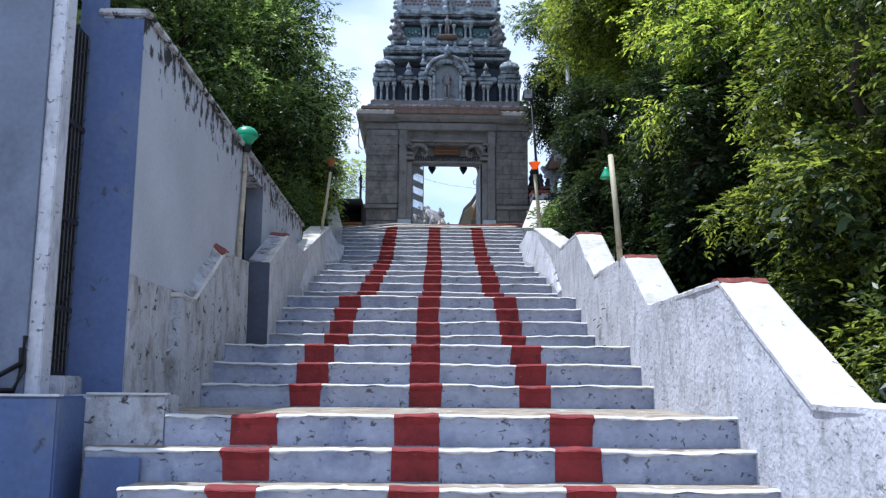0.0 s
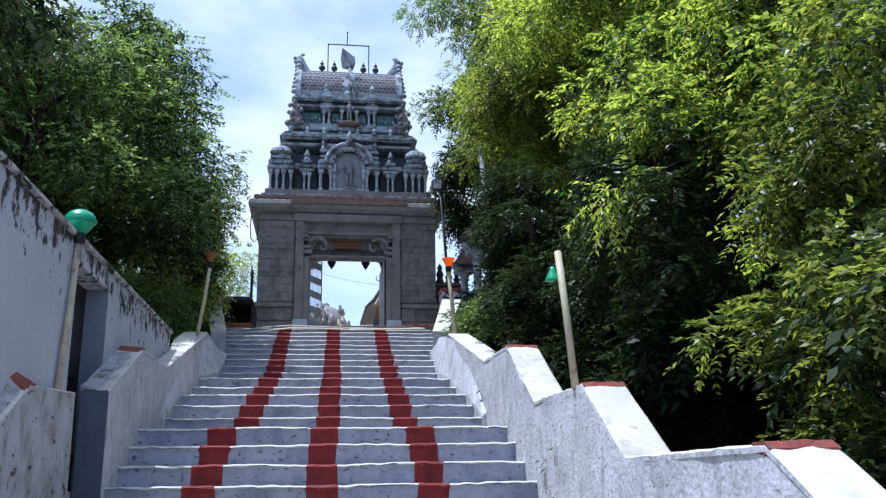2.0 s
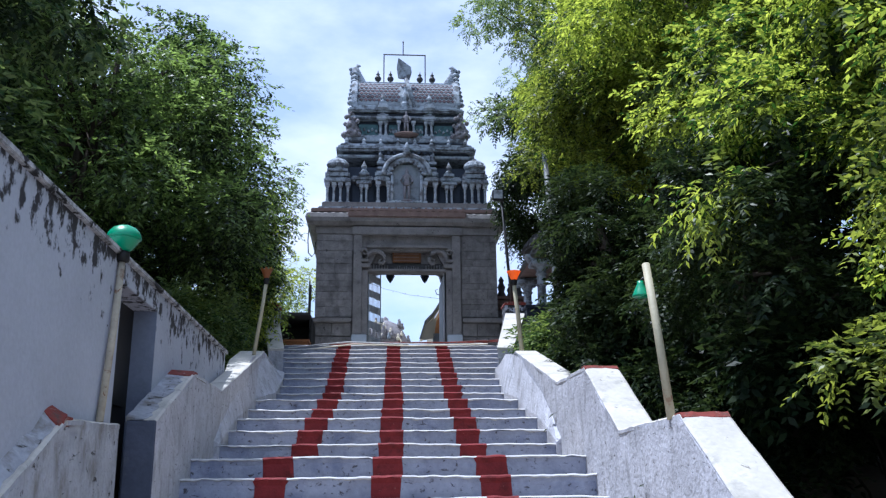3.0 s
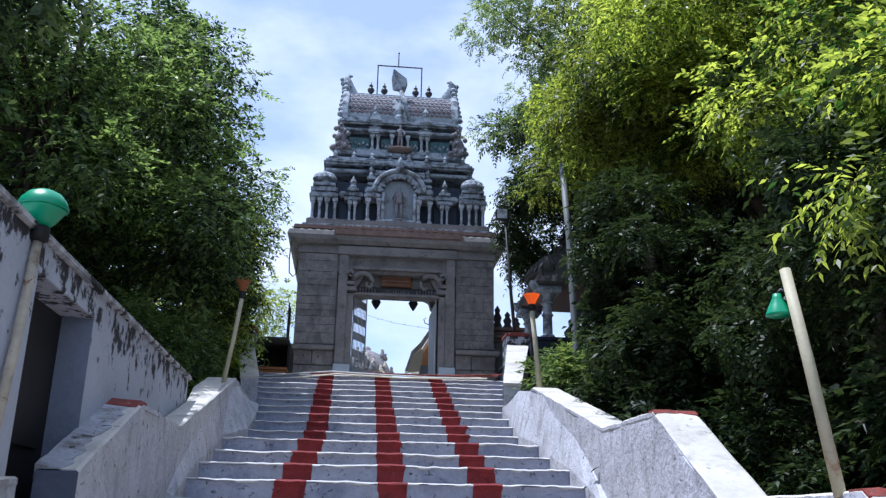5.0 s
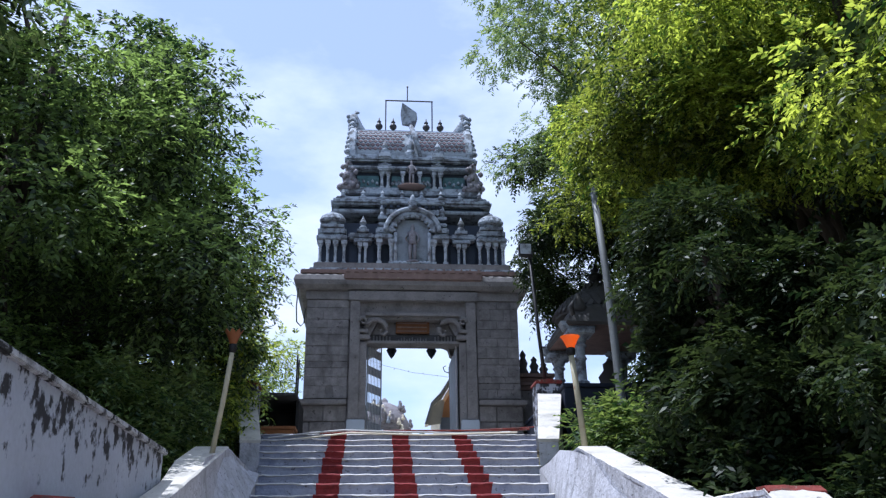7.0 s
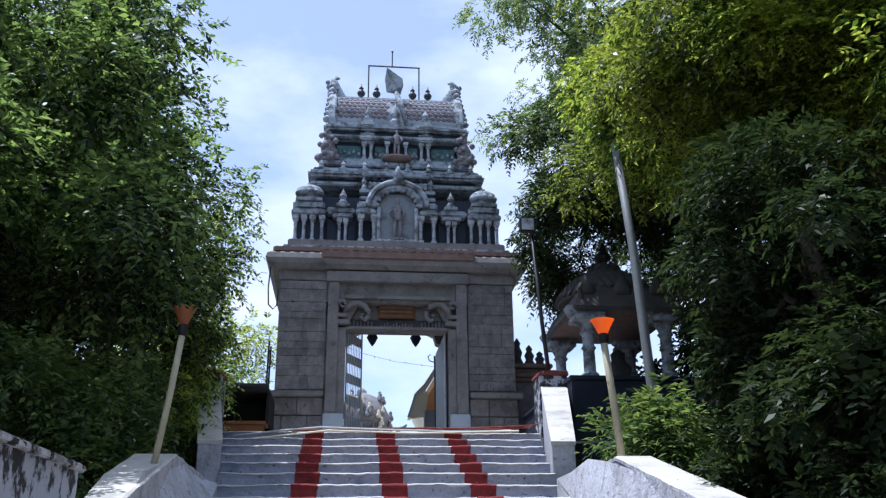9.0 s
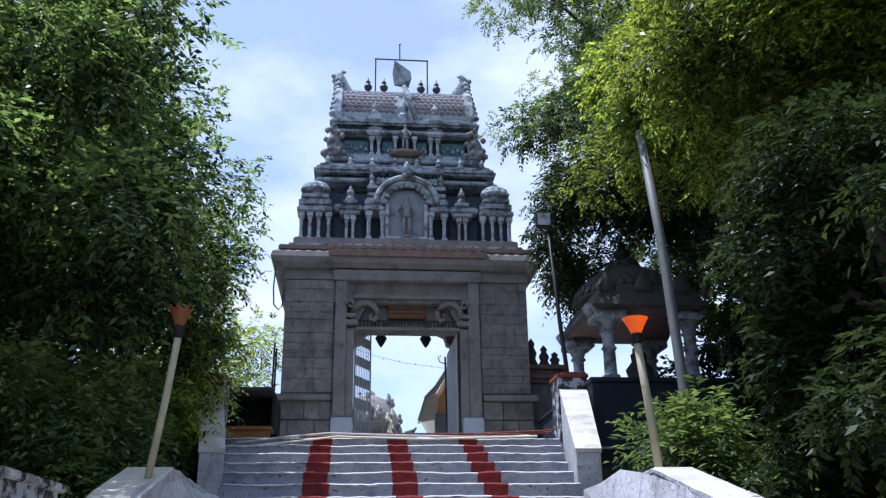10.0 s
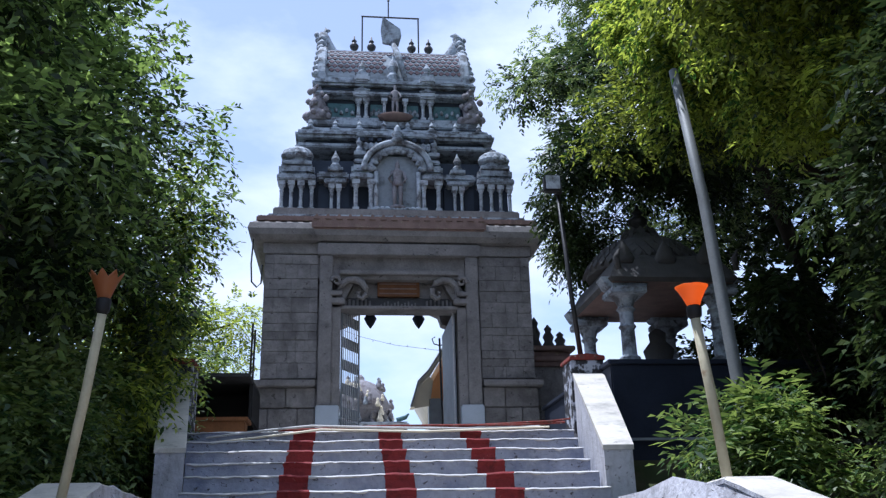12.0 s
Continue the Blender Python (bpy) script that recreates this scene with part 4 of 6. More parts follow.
# first tier
slab(2.13, YF + 0.06, YF + 3.9, 7.40, 7.52, TIER, "base_slab", "weathered base slab")
slab(2.05, YF + 0.14, YF + 3.85, 7.52, 7.66, STONE_PLAIN, "base_slab")
YT = YF + 0.42
# Recess shade behind the columns is painted as a near-black wall.
part("tier_wall", box(CX - 1.80, CX + 1.80, YT + 0.18, YF + 3.6, 7.66, 8.62), TIER_SHADE, tower, "recessed tier wall, shade put into its colour")
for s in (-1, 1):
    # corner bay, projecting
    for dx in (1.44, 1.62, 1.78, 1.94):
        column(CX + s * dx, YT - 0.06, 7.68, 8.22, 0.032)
    part("bay_wall", box(*sorted((CX + s * 1.46, CX + s * 1.92)), YT + 0.02, YT + 0.3, 7.68, 8.25), TIER_SHADE, tower)
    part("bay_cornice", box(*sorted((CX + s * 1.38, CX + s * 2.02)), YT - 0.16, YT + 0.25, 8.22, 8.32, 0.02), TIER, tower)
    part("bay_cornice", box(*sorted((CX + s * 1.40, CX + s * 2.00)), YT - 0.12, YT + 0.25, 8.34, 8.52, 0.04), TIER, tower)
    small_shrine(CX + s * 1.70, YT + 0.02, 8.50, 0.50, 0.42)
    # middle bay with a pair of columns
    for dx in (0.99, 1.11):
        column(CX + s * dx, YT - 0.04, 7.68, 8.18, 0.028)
    part("bay_wall", box(*sorted((CX + s * 0.82, CX + s * 1.34)), YT + 0.08, YT + 0.3, 7.68, 8.2), TIER_SHADE, tower)
    part("bay_cornice", box(*sorted((CX + s * 0.86, CX + s * 1.24)), YT - 0.12, YT + 0.25, 8.18, 8.27, 0.02), TIER, tower)
    part("bay_cornice", box(*sorted((CX + s * 0.82, CX + s * 1.36)), YT - 0.06, YT + 0.25, 8.29, 8.42, 0.03), TIER, tower)
    small_shrine(CX + s * 1.05, YT - 0.02, 8.42, 0.26, 0.40, TIER, False)
    # bay beside the niche
    for dx in (0.45, 0.70):
        column(CX + s * dx, YT - 0.12, 7.68, 8.24, 0.036)
    part("bay_cornice", box(*sorted((CX + s * 0.42, CX + s * 0.80)), YT - 0.22, YT + 0.2, 8.24, 8.34, 0.02), TIER, tower)
    part("bay_cornice", box(*sorted((CX + s * 0.44, CX + s * 0.78)), YT - 0.18, YT + 0.2, 8.36, 8.52, 0.035), TIER, tower)
    part("bay_cornice", box(*sorted((CX + s * 0.48, CX + s * 0.74)), YT - 0.14, YT + 0.2, 8.56, 8.64, 0.02), TIER, tower)
    small_shrine(CX + s * 0.64, YT - 0.06, 8.72, 0.20, 0.42, TIER, False)
# arched niche with a plain standing figure
part("niche_back", box(CX - 0.42, CX + 0.42, YT - 0.06, YT - 0.02, 7.68, 8.72), NICHE, tower, "grey niche panel")
bm = bmesh.new()
for r, w in ((0.46, 0.07), (0.57, 0.055)):
    pts = []
    for i in range(25):
        a = math.pi * i / 24
        pts.append((CX + r * math.cos(a), YT - 0.14 - (0.06 if r > 0.5 else 0), 8.40 + 0.92 * r * math.sin(a)))
    add_tube(bm, pts, w, 8)
for i in range(11):
    a = math.pi * (i + 0.5) / 11
    add_lathe(bm, [(0.05, -0.04), (0.055, 0.0), (0.02, 0.05)], (CX + 0.40 * math.cos(a), YT - 0.15, 8.40 + 0.38 * math.sin(a)), 6)
part("niche_arch", bm, TIER, tower, "scalloped horseshoe arch", smooth=True)
part("arch_crest", lathe([(0.10, 0), (0.13, 0.05), (0.07, 0.12), (0.11, 0.17), (0.05, 0.25), (0.06, 0.29), (0.01, 0.36)], (CX, YT - 0.2, 8.90), 10), TIER, tower, "knob on the arch", smooth=True)
for s in (-1, 1):
    bm = bmesh.new()
    add_tube(bm, [(CX + s * 0.36, YT - 0.13, 7.68), (CX + s * 0.36, YT - 0.13, 8.40)], 0.04, 8)
    part("niche_jamb", bm, TIER_PALE, tower, smooth=True)
figure(CX, YT - 0.16, 7.74, 0.86)
bm = bmesh.new()
for i in range(9):
    add_lathe(bm, [(0.07, 0), (0.08, 0.03), (0.03, 0.075)], (CX - 0.34 + i * 0.085, YT - 0.16, 7.67), 7)
part("niche_base", bm, TIER_PALE, tower, "lotus base", smooth=True)
slab(1.90, YF + 0.62, YF + 3.5, 8.60, 8.74, TIER_SHADE, "tier_wall")
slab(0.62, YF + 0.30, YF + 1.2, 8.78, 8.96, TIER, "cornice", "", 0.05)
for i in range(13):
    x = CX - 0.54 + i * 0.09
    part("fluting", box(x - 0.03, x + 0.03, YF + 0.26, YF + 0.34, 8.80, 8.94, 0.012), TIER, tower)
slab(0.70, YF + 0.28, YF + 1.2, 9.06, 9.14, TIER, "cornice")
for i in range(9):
    part("dentil", box(CX - 0.60 + i * 0.15 - 0.04, CX - 0.60 + i * 0.15 + 0.04, YF + 0.30, YF + 0.4, 8.98, 9.05, 0.01), TIER_SHADE, tower)
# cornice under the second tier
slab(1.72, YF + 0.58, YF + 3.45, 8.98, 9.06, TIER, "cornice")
slab(1.60, YF + 0.70, YF + 3.4, 9.06, 9.16, TIER_SHADE, "tier_wall")
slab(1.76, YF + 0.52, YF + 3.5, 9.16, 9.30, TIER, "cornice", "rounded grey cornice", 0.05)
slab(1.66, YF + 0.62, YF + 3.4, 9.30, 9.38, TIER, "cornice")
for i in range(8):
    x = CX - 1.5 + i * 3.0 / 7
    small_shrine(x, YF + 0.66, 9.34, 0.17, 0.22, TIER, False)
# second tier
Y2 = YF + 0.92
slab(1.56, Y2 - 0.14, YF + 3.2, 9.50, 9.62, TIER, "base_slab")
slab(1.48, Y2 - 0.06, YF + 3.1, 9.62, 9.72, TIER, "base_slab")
part("tier_wall", box(CX - 1.36, CX + 1.36, Y2 + 0.12, YF + 3.0, 9.38, 10.22), TIER_SHADE, tower)
for a, b in ((-1.22, -0.72), (-0.44, -0.22), (0.22, 0.44), (0.72, 1.22)):
    part("wall_panel", box(CX + a, CX + b, Y2 + 0.07, Y2 + 0.13, 9.76, 10.06, 0.012), TIER_TEAL, tower, "teal painted relief panel")
    bm = bmesh.new()
    for i in range(5):
        add_lathe(bm, [(0.03, 0), (0.035, 0.05), (0.01, 0.09)], (CX + a + (b - a) * (i + 0.5) / 5, Y2 + 0.06, 9.82 + 0.05 * (i % 2)), 6)
    part("relief", bm, TIER, tower, smooth=True)
for dx in (0.52, 0.66):
    for s in (-1, 1):
        column(CX + s * dx, Y2, 9.72, 10.12, 0.032)
for s in (-1, 1):
    column(CX + s * 0.19, Y2 - 0.03, 9.72, 10.12, 0.03)
    part("bay_cornice", box(*sorted((CX + s * 0.44, CX + s * 0.76)), Y2 - 0.14, Y2 + 0.2, 10.12, 10.24, 0.03), TIER_PALE, tower)
    small_shrine(CX + s * 0.60, Y2 - 0.02, 10.24, 0.30, 0.20, TIER, False)
    part("bay_cornice", box(*sorted((CX + s * 0.46, CX + s * 0.74)), Y2 - 0.20, Y2 + 0.2, 10.40, 10.54, 0.03), TIER_PALE, tower)
    small_shrine(CX + s * 0.60, Y2 - 0.06, 10.54, 0.26, 0.34, TIER, False)
    # seated corner figures: one lumpy, worn mass
    bm = bmesh.new()
    x = CX + s * 1.40
    lump = random.Random(31)
    add_lathe(bm, [(0.20, 0), (0.22, 0.08), (0.13, 0.18), (0.16, 0.34), (0.11, 0.46), (0.05, 0.50), (0.09, 0.56), (0.08, 0.66), (0.05, 0.72), (0.015, 0.80)], (x, Y2 - 0.02, 9.62), 9, 1, 0.8)
    for i in range(26):
        h = lump.random() ** 1.2
        reach = 0.25 * (1 - 0.55 * h)
        q = lump.uniform(0.045, 0.085) * (1 - 0.35 * h)
        add_lathe(bm, [(q * 0.5, -q), (q, -q * 0.3), (q * 0.9, q * 0.4), (q * 0.3, q)], (x + lump.uniform(-1, 1) * reach, Y2 - 0.04 - 0.14 * lump.random(), 9.66 + 0.62 * h), 6)
    part("figure", bm, FIGURE, tower, smooth=True)
figure(CX, Y2 - 0.14, 9.74, 0.62)
part("lotus_base", lathe([(0.10, 0), (0.24, 0.05), (0.27, 0.09), (0.20, 0.12)], (CX, Y2 - 0.14, 9.62), 14, 1.2, 0.7), BROWN_EAVE, tower, smooth=True)
slab(1.46, Y2 - 0.10, YF + 3.1, 10.16, 10.24, TIER, "cornice")
slab(1.40, Y2 - 0.02, YF + 3.05, 10.26, 10.34, TIER_SHADE, "tier_wall")
slab(1.50, Y2 - 0.14, YF + 3.12, 10.34, 10.46, TIER, "cornice", "rounded grey cornice", 0.04)
# barrel roof with a scale pattern
YR = YF + 2.02
prof = [(-0.98, 10.46), (-1.00, 10.66), (-0.93, 10.95), (-0.76, 11.25), (-0.48, 11.50), (-0.2, 11.60), (0.2, 11.60), (0.48, 11.50), (0.76, 11.25), (0.93, 10.95), (1.0, 10.66), (0.98, 10.46)]
part("roof", prism([(YR + a, z) for a, z in prof], "x", CX - 1.28, CX + 1.28), NICHE, tower, "barrel-vaulted roof")
for row in range(8):
    za, zb = 10.62 + 0.109 * row, 10.62 + 0.109 * (row + 1)

    def roof_y(z):
        for (a, z0), (b, z1) in zip(prof[1:6], prof[2:6]):
            if z0 <= z <= z1:
                return YR + a + (b - a) * (z - z0) / (z1 - z0)
        return YR - 0.2
    ya, yb = roof_y(za), roof_y(min(zb, 11.59))
    for i in range(22):
        x = CX - 1.22 + (i + 0.5 * (row % 2)) * 0.114
        if abs(x - CX) < 0.16 and row < 6:
            continue
        bm = bmesh.new()
        o = 0.016
        vs = [bm.verts.new(p) for p in ((x, ya - o, za), (x + 0.054, (ya + yb) / 2 - o, (za + zb) / 2), (x, yb - o, zb - 0.01), (x - 0.054, (ya + yb) / 2 - o, (za + zb) / 2))]
        vt = [bm.verts.new(v.co + Vector((0, 0.03, -0.01))) for v in vs]
        bm.faces.new(vs)
        bm.faces.new(vt[::-1])
        for k in range(4):
            bm.faces.new((vs[k], vt[k], vt[(k + 1) % 4], vs[(k + 1) % 4]))
        part("roof_scale", bm, ROOF_RED, tower)
part("roof_base", box(CX - 1.34, CX + 1.34, YR - 1.06, YR + 1.06, 10.46, 10.60, 0.03), TIER, tower)
part("ridge", box(CX - 1.30, CX + 1.30, YR - 0.28, YR + 0.28, 11.52, 11.66, 0.04), TIER_PALE, tower, "pale roof ridge")
for s in (-1, 1):
    # gable end with a curled horn
    part("gable", prism([(YR + a * 1.08, 10.46 + (z - 10.46) * 1.06) for a, z in prof], "x", *sorted((CX + s * 1.26, CX + s * 1.42)), 0.02), TIER, tower, "gable end moulding")
    bm = bmesh.new()
    add_tube(bm, [(CX + s * 0.92, YR, 11.62), (CX + s * 1.10, YR, 11.68), (CX + s * 1.24, YR, 11.82), (CX + s * 1.33, YR, 12.00), (CX + s * 1.36, YR, 12.16), (CX + s * 1.30, YR, 12.26), (CX + s * 1.22, YR, 12.24)], [0.03, 0.09, 0.13, 0.13, 0.10, 0.06, 0.02], 10)
    for h, q in ((11.72, 0.10), (11.88, 0.09), (12.02, 0.075), (12.14, 0.06)):
        add_lathe(bm, [(q * 0.5, -q), (q, -q * 0.2), (q * 0.8, q * 0.5), (q * 0.2, q * 1.1)], (CX + s * (1.36 + 0.30 * (h - 11.72)), YR, h), 7)
    part("horn", bm, TIER, tower, "curled ridge horn", smooth=True)
    for i in range(8):
        z = 10.62 + i * 0.17
        part("gable_crest", lathe([(0.08, 0), (0.10, 0.05), (0.03, 0.13)], (CX + s * (1.44 - 0.012 * i), YR - 1.0 + 0.10 * i, z), 7), TIER, tower, "lobe of the gable crest", smooth=True)
POT = [(0.05, 0), (0.03, 0.05), (0.085, 0.10), (0.10, 0.16), (0.06, 0.22), (0.035, 0.25), (0.06, 0.28), (0.02, 0.33), (0.015, 0.40)]
for dx in (-0.74, -0.40, 0.40, 0.74):
    part("finial", lathe([(r * 0.92, h * 0.92) for r, h in POT], (CX + dx, YR - 0.2, 11.64), 12), METAL, tower, "dark pot finial", smooth=True)
part("crest_plate", prism([(CX - 0.20, 11.55), (CX + 0.10, 11.50), (CX + 0.16, 11.72), (CX + 0.14, 11.88), (CX - 0.20, 12.14), (CX - 0.24, 11.85)], "y", YR - 0.75, YR - 0.68, 0.01), TIER, tower, "leaf-shaped grey crest plate")
part("spire_strut", tube([(CX - 0.02, YR - 0.72, 11.6), (CX + 0.10, YR - 0.95, 11.1), (CX + 0.22, YR - 1.06, 10.55)], [0.05, 0.065, 0.04], 8), TIER, tower, "sloping front crest", smooth=True)
small_shrine(CX - 0.02, Y2 + 0.06, 10.44, 0.34, 0.66, TIER, False)
bm = bmesh.new()
add_tube(bm, [(CX - 0.58, YR, 11.6), (CX - 0.58, YR, 12.62)], 0.016, 6)
add_tube(bm, [(CX + 0.56, YR, 11.6), (CX + 0.56, YR, 12.62)], 0.016, 6)
add_tube(bm, [(CX - 0.60, YR, 12.62), (CX + 0.58, YR, 12.62)], 0.018, 6)
add_tube(bm, [(CX - 0.05, YR, 12.6), (CX - 0.05, YR, 13.02)], 0.014, 6)
part("iron_frame", bm, METAL, tower, "thin iron frame over the finials")
part("rod_tip", lathe([(0.014, 0), (0.03, 0.02), (0.012, 0.05)], (CX - 0.05, YR, 13.0), 8), METAL, tower)

# ---- the gate, and what shows through it ----
gate = thing("iron_gate", "white-barred iron gate leaf folded back in the passage", "gate", at=(0.05, 23.2, 3.5))
part("gate_frame", tube([(-0.09, 22.95, 3.55), (-0.09, 22.95, 6.2), (0.19, 23.5, 6.2), (0.19, 23.5, 3.55)], 0.016, 6), GALV, gate)
for i in range(9):
    x, y = -0.06 + 0.03 * i, 23.01 + 0.058 * i
    part("bar", tube([(x, y, 3.55), (x, y, 6.18)], 0.007, 6), NOSING, gate)
for z in (3.6, 4.25, 4.62, 5.0, 5.36, 5.74):
    h = 0.62 if z < 4 else 0.17
    part("sheet", prism([(-0.08, 22.99), (0.18, 23.50), (0.18, 23.53), (-0.08, 23.02)], "z", z, z + h), GALV, gate, "grey sheet band")

leaf2 = thing("iron_gate", "pale iron gate leaf folded back against the passage wall", "gate", at=(1.7, 23.4, 3.5))
part("sheet", box(1.685, 1.715, 22.93, 24.5, 3.55, 5.9, 0.004), GALV, leaf2)
part("edge_bar", tube([(1.68, 22.9, 3.55), (1.68, 22.9, 5.9)], 0.014, 6), NOSING, leaf2, "white edge bar")

shrine = thing("domed_shrine", "small whitewashed shrine dome with worn figures behind the gate", "shrine", at=(0.42, 30, 3.5))
part("body", box(-0.7, 1.35, 29.3, 31.0, 3.5, 4.9, 0.02), CREAM, shrine)
part("cornice", box(-0.75, 1.45, 29.2, 31.1, 4.9, 5.05, 0.04), TIER_PALE, shrine)
part("neck", lathe([(0.70, 0), (0.69, 0.25), (0.72, 0.30)], (0.36, 30.1, 5.05), 20), FIGURE, shrine, smooth=True)
part("dome", lathe([(0.69, 0), (0.72, 0.10), (0.67, 0.32), (0.54, 0.56), (0.36, 0.74), (0.18, 0.82), (0.1, 0.84), (0.10, 0.90), (0.03, 0.98)], (0.36, 30.1, 5.30), 20), FIGURE, shrine, "weathered stucco dome", smooth=True)
rs = random.Random(3)
for i in range(64):
    a = math.pi * (0.95 + 1.1 * rs.random())
    z = 5.02 + 0.95 * rs.random() ** 1.3
    rad = float(np.interp(z, (5.0, 5.4, 5.65, 5.9, 6.1), (0.75, 0.74, 0.66, 0.51, 0.33)))
    x, y = 0.36 + rad * math.cos(a), 30.1 + rad * math.sin(a)
    q = rs.uniform(0.55, 1.0)
    part("stucco_figure", lathe([(0.07 * q, 0), (0.09 * q, 0.06 * q), (0.06 * q, 0.14 * q), (0.04 * q, 0.17 * q), (0.055 * q, 0.22 * q), (0.01, 0.27 * q)], (x, y, z), 7), rs.choice((FIGURE, TIER, STONE_PLAIN, FIGURE, CREAM)), shrine, smooth=True)
part("spout", tube([(1.18, 29.4, 5.1), (1.38, 29.35, 5.16), (1.45, 29.35, 5.24)], [0.06, 0.05, 0.02], 8), TIER_TEAL, shrine, smooth=True)

hall = thing("eaved_hall", "cream and orange hall with a sloping eave behind the gate", "building", at=(2.6, 27.8, 3.5))
part("wall", box(1.98, 4.4, 27.0, 31, 3.5, 5.15), CREAM, hall, "cream wall")
part("pillar", box(1.68, 1.93, 27.0, 27.25, 3.5, 5.2, 0.01), GALV, hall, "grey pillar")
part("gable", prism([(1.62, 5.18), (2.4, 5.18), (2.4, 6.25), (2.1, 6.1), (1.75, 5.5)], "y", 27.1, 27.2), ORANGE, hall, "orange gable panel")
part("roof", prism([(1.30, 5.0), (1.38, 5.0), (1.52, 5.46), (1.72, 5.66), (2.02, 6.14), (2.5, 6.22), (2.5, 6.28), (1.98, 6.20), (1.68, 5.74), (1.47, 5.52)], "y", 26.8, 27.2), CREAM, hall, "cream curved eave")
part("roof_edge", tube([(1.30, 26.79, 5.0), (1.46, 26.79, 5.52), (1.67, 26.79, 5.74), (1.97, 26.79, 6.21), (2.5, 26.79, 6.28)], 0.022, 6), GALV, hall, "grey roof edging")
part("roof", prism([(1.7, 5.6), (2.02, 6.14), (4.4, 6.3), (4.4, 5.15), (1.95, 5.15)], "y", 27.25, 31), CREAM, hall)
part("soffit", prism([(1.36, 5.0), (1.70, 5.05), (1.78, 5.58), (1.70, 5.64), (1.52, 5.46)], "y", 27.0, 27.08), CREAM, hall, "cream eave underside")

post = thing("street_lamp", "thin black lamp post with curled arms behind the gate", "lamp post", at=(1.92, 26.6, 3.5))
part("pole", tube([(1.92, 26.6, 3.5), (1.88, 26.6, 6.35)], 0.022, 8), METAL, post)
for s in (-1, 1):
    part("arm", tube([(1.88, 26.6, 6.2), (1.88 + s * 0.12, 26.6, 6.24), (1.88 + s * 0.15, 26.6, 6.34), (1.88 + s * 0.09, 26.6, 6.38)], 0.012, 6), METAL, post)
wire = thing("light_string", "thin wire with small bulbs strung beyond the gate", "wire", at=(0.9, 27, 6.4))
part("wire", tube([(-0.9, 27.5, 7.05), (0.3, 27.2, 6.52), (1.0, 27.0, 6.30), (1.88, 26.6, 6.1)], 0.004, 5), METAL, wire)
for i in range(5):
    t = i / 4
    part("bulb", lathe([(0.003, 0), (0.013, 0.02), (0.003, 0.04)], (0.2 + 1.4 * t, 27.2 - 0.45 * t, 6.47 - 0.32 * t), 6), GALV, wire)

# ---- beside the tower ----
side = thing("side_shrine", "low weathered stone shrine with stepped mouldings beside the tower", "shrine", at=(3.4, 23.5, 3.5))
part("wall", box(3.02, 3.66, 23.3, 26.4, 3.5, 5.1, 0.012), STONE, side)
part("base", box(3.0, 3.80, 23.15, 26.5, 3.5, 4.22, 0.02), STONE_PLAIN, side)
part("base", box(3.0, 3.86, 23.08, 26.5, 4.22, 4.32, 0.02), STONE_PLAIN, side)
for i, (d, z) in enumerate(((0.06, 5.1), (0.12, 5.18), (0.02, 5.27), (0.10, 5.36))):
    part("moulding", box(3.0, 3.66 + d, 23.3 - d, 26.4, z, z + 0.08, 0.015), BROWN_EAVE, side)
for x, h in ((3.15, 0.55), (3.38, 0.42), (3.58, 0.30)):
    part("stucco_figure", lathe([(0.10, 0), (0.12, 0.1 * h), (0.07, 0.3 * h), (0.10, 0.5 * h), (0.05, 0.7 * h), (0.07, 0.82 * h), (0.01, h)], (x, 23.5, 5.44), 8), SHADE_STONE, side, smooth=True)

stall = thing("stall", "small black-roofed stall with a rusty counter beside the tower", "stall", at=(-1.8, 21.5, 3.5))
part("roof", box(-3.2, -1.27, 20.8, 22.4, 4.47, 4.52, 0.008), METAL, stall)
# Back and sides are black: the stall's inner shade is in their colour.
part("back", box(-3.2, -1.27, 22.3, 22.36, 3.52, 4.47), BLACK, stall, "stall back, black for the shaded interior")
part("side", box(-3.2, -3.15, 20.9, 22.3, 3.52, 4.47), BLACK, stall)
part("side", box(-1.32, -1.27, 21.3, 22.3, 3.98, 4.47), BLACK, stall)
part("counter", box(-3.1, -1.32, 20.95, 21.3, 3.52, 3.92, 0.01), RUST, stall, "rusty orange counter")
part("counter_top", box(-3.15, -1.28, 20.9, 21.4, 3.92, 3.97, 0.008), RUST, stall)
lad = thing("iron_ladder", "dark iron ladder frame against the tower side", "ladder", at=(-1.5, 22.9, 4.6))
for y in (22.55, 22.95):
    part("rail", tube([(-1.46, y, 3.5), (-1.44, y, 5.62)], 0.018, 6), METAL, lad)
for i in range(7):
    part("rung", tube([(-1.45, 22.55, 3.8 + i * 0.28), (-1.45, 22.95, 3.8 + i * 0.28)], 0.012, 6), METAL, lad)
pipe = thing("wall_pipe", "thin dark pipe looped under the tower eave", "pipe", at=(-1.45, 22.7, 6.5))
part("pipe", tube([(-1.50, 22.62, 7.1), (-1.52, 22.6, 6.6), (-1.50, 22.6, 6.3), (-1.42, 22.62, 6.22), (-1.36, 22.66, 6.3), (-1.35, 22.66, 6.6)], 0.014, 6), METAL, pipe)

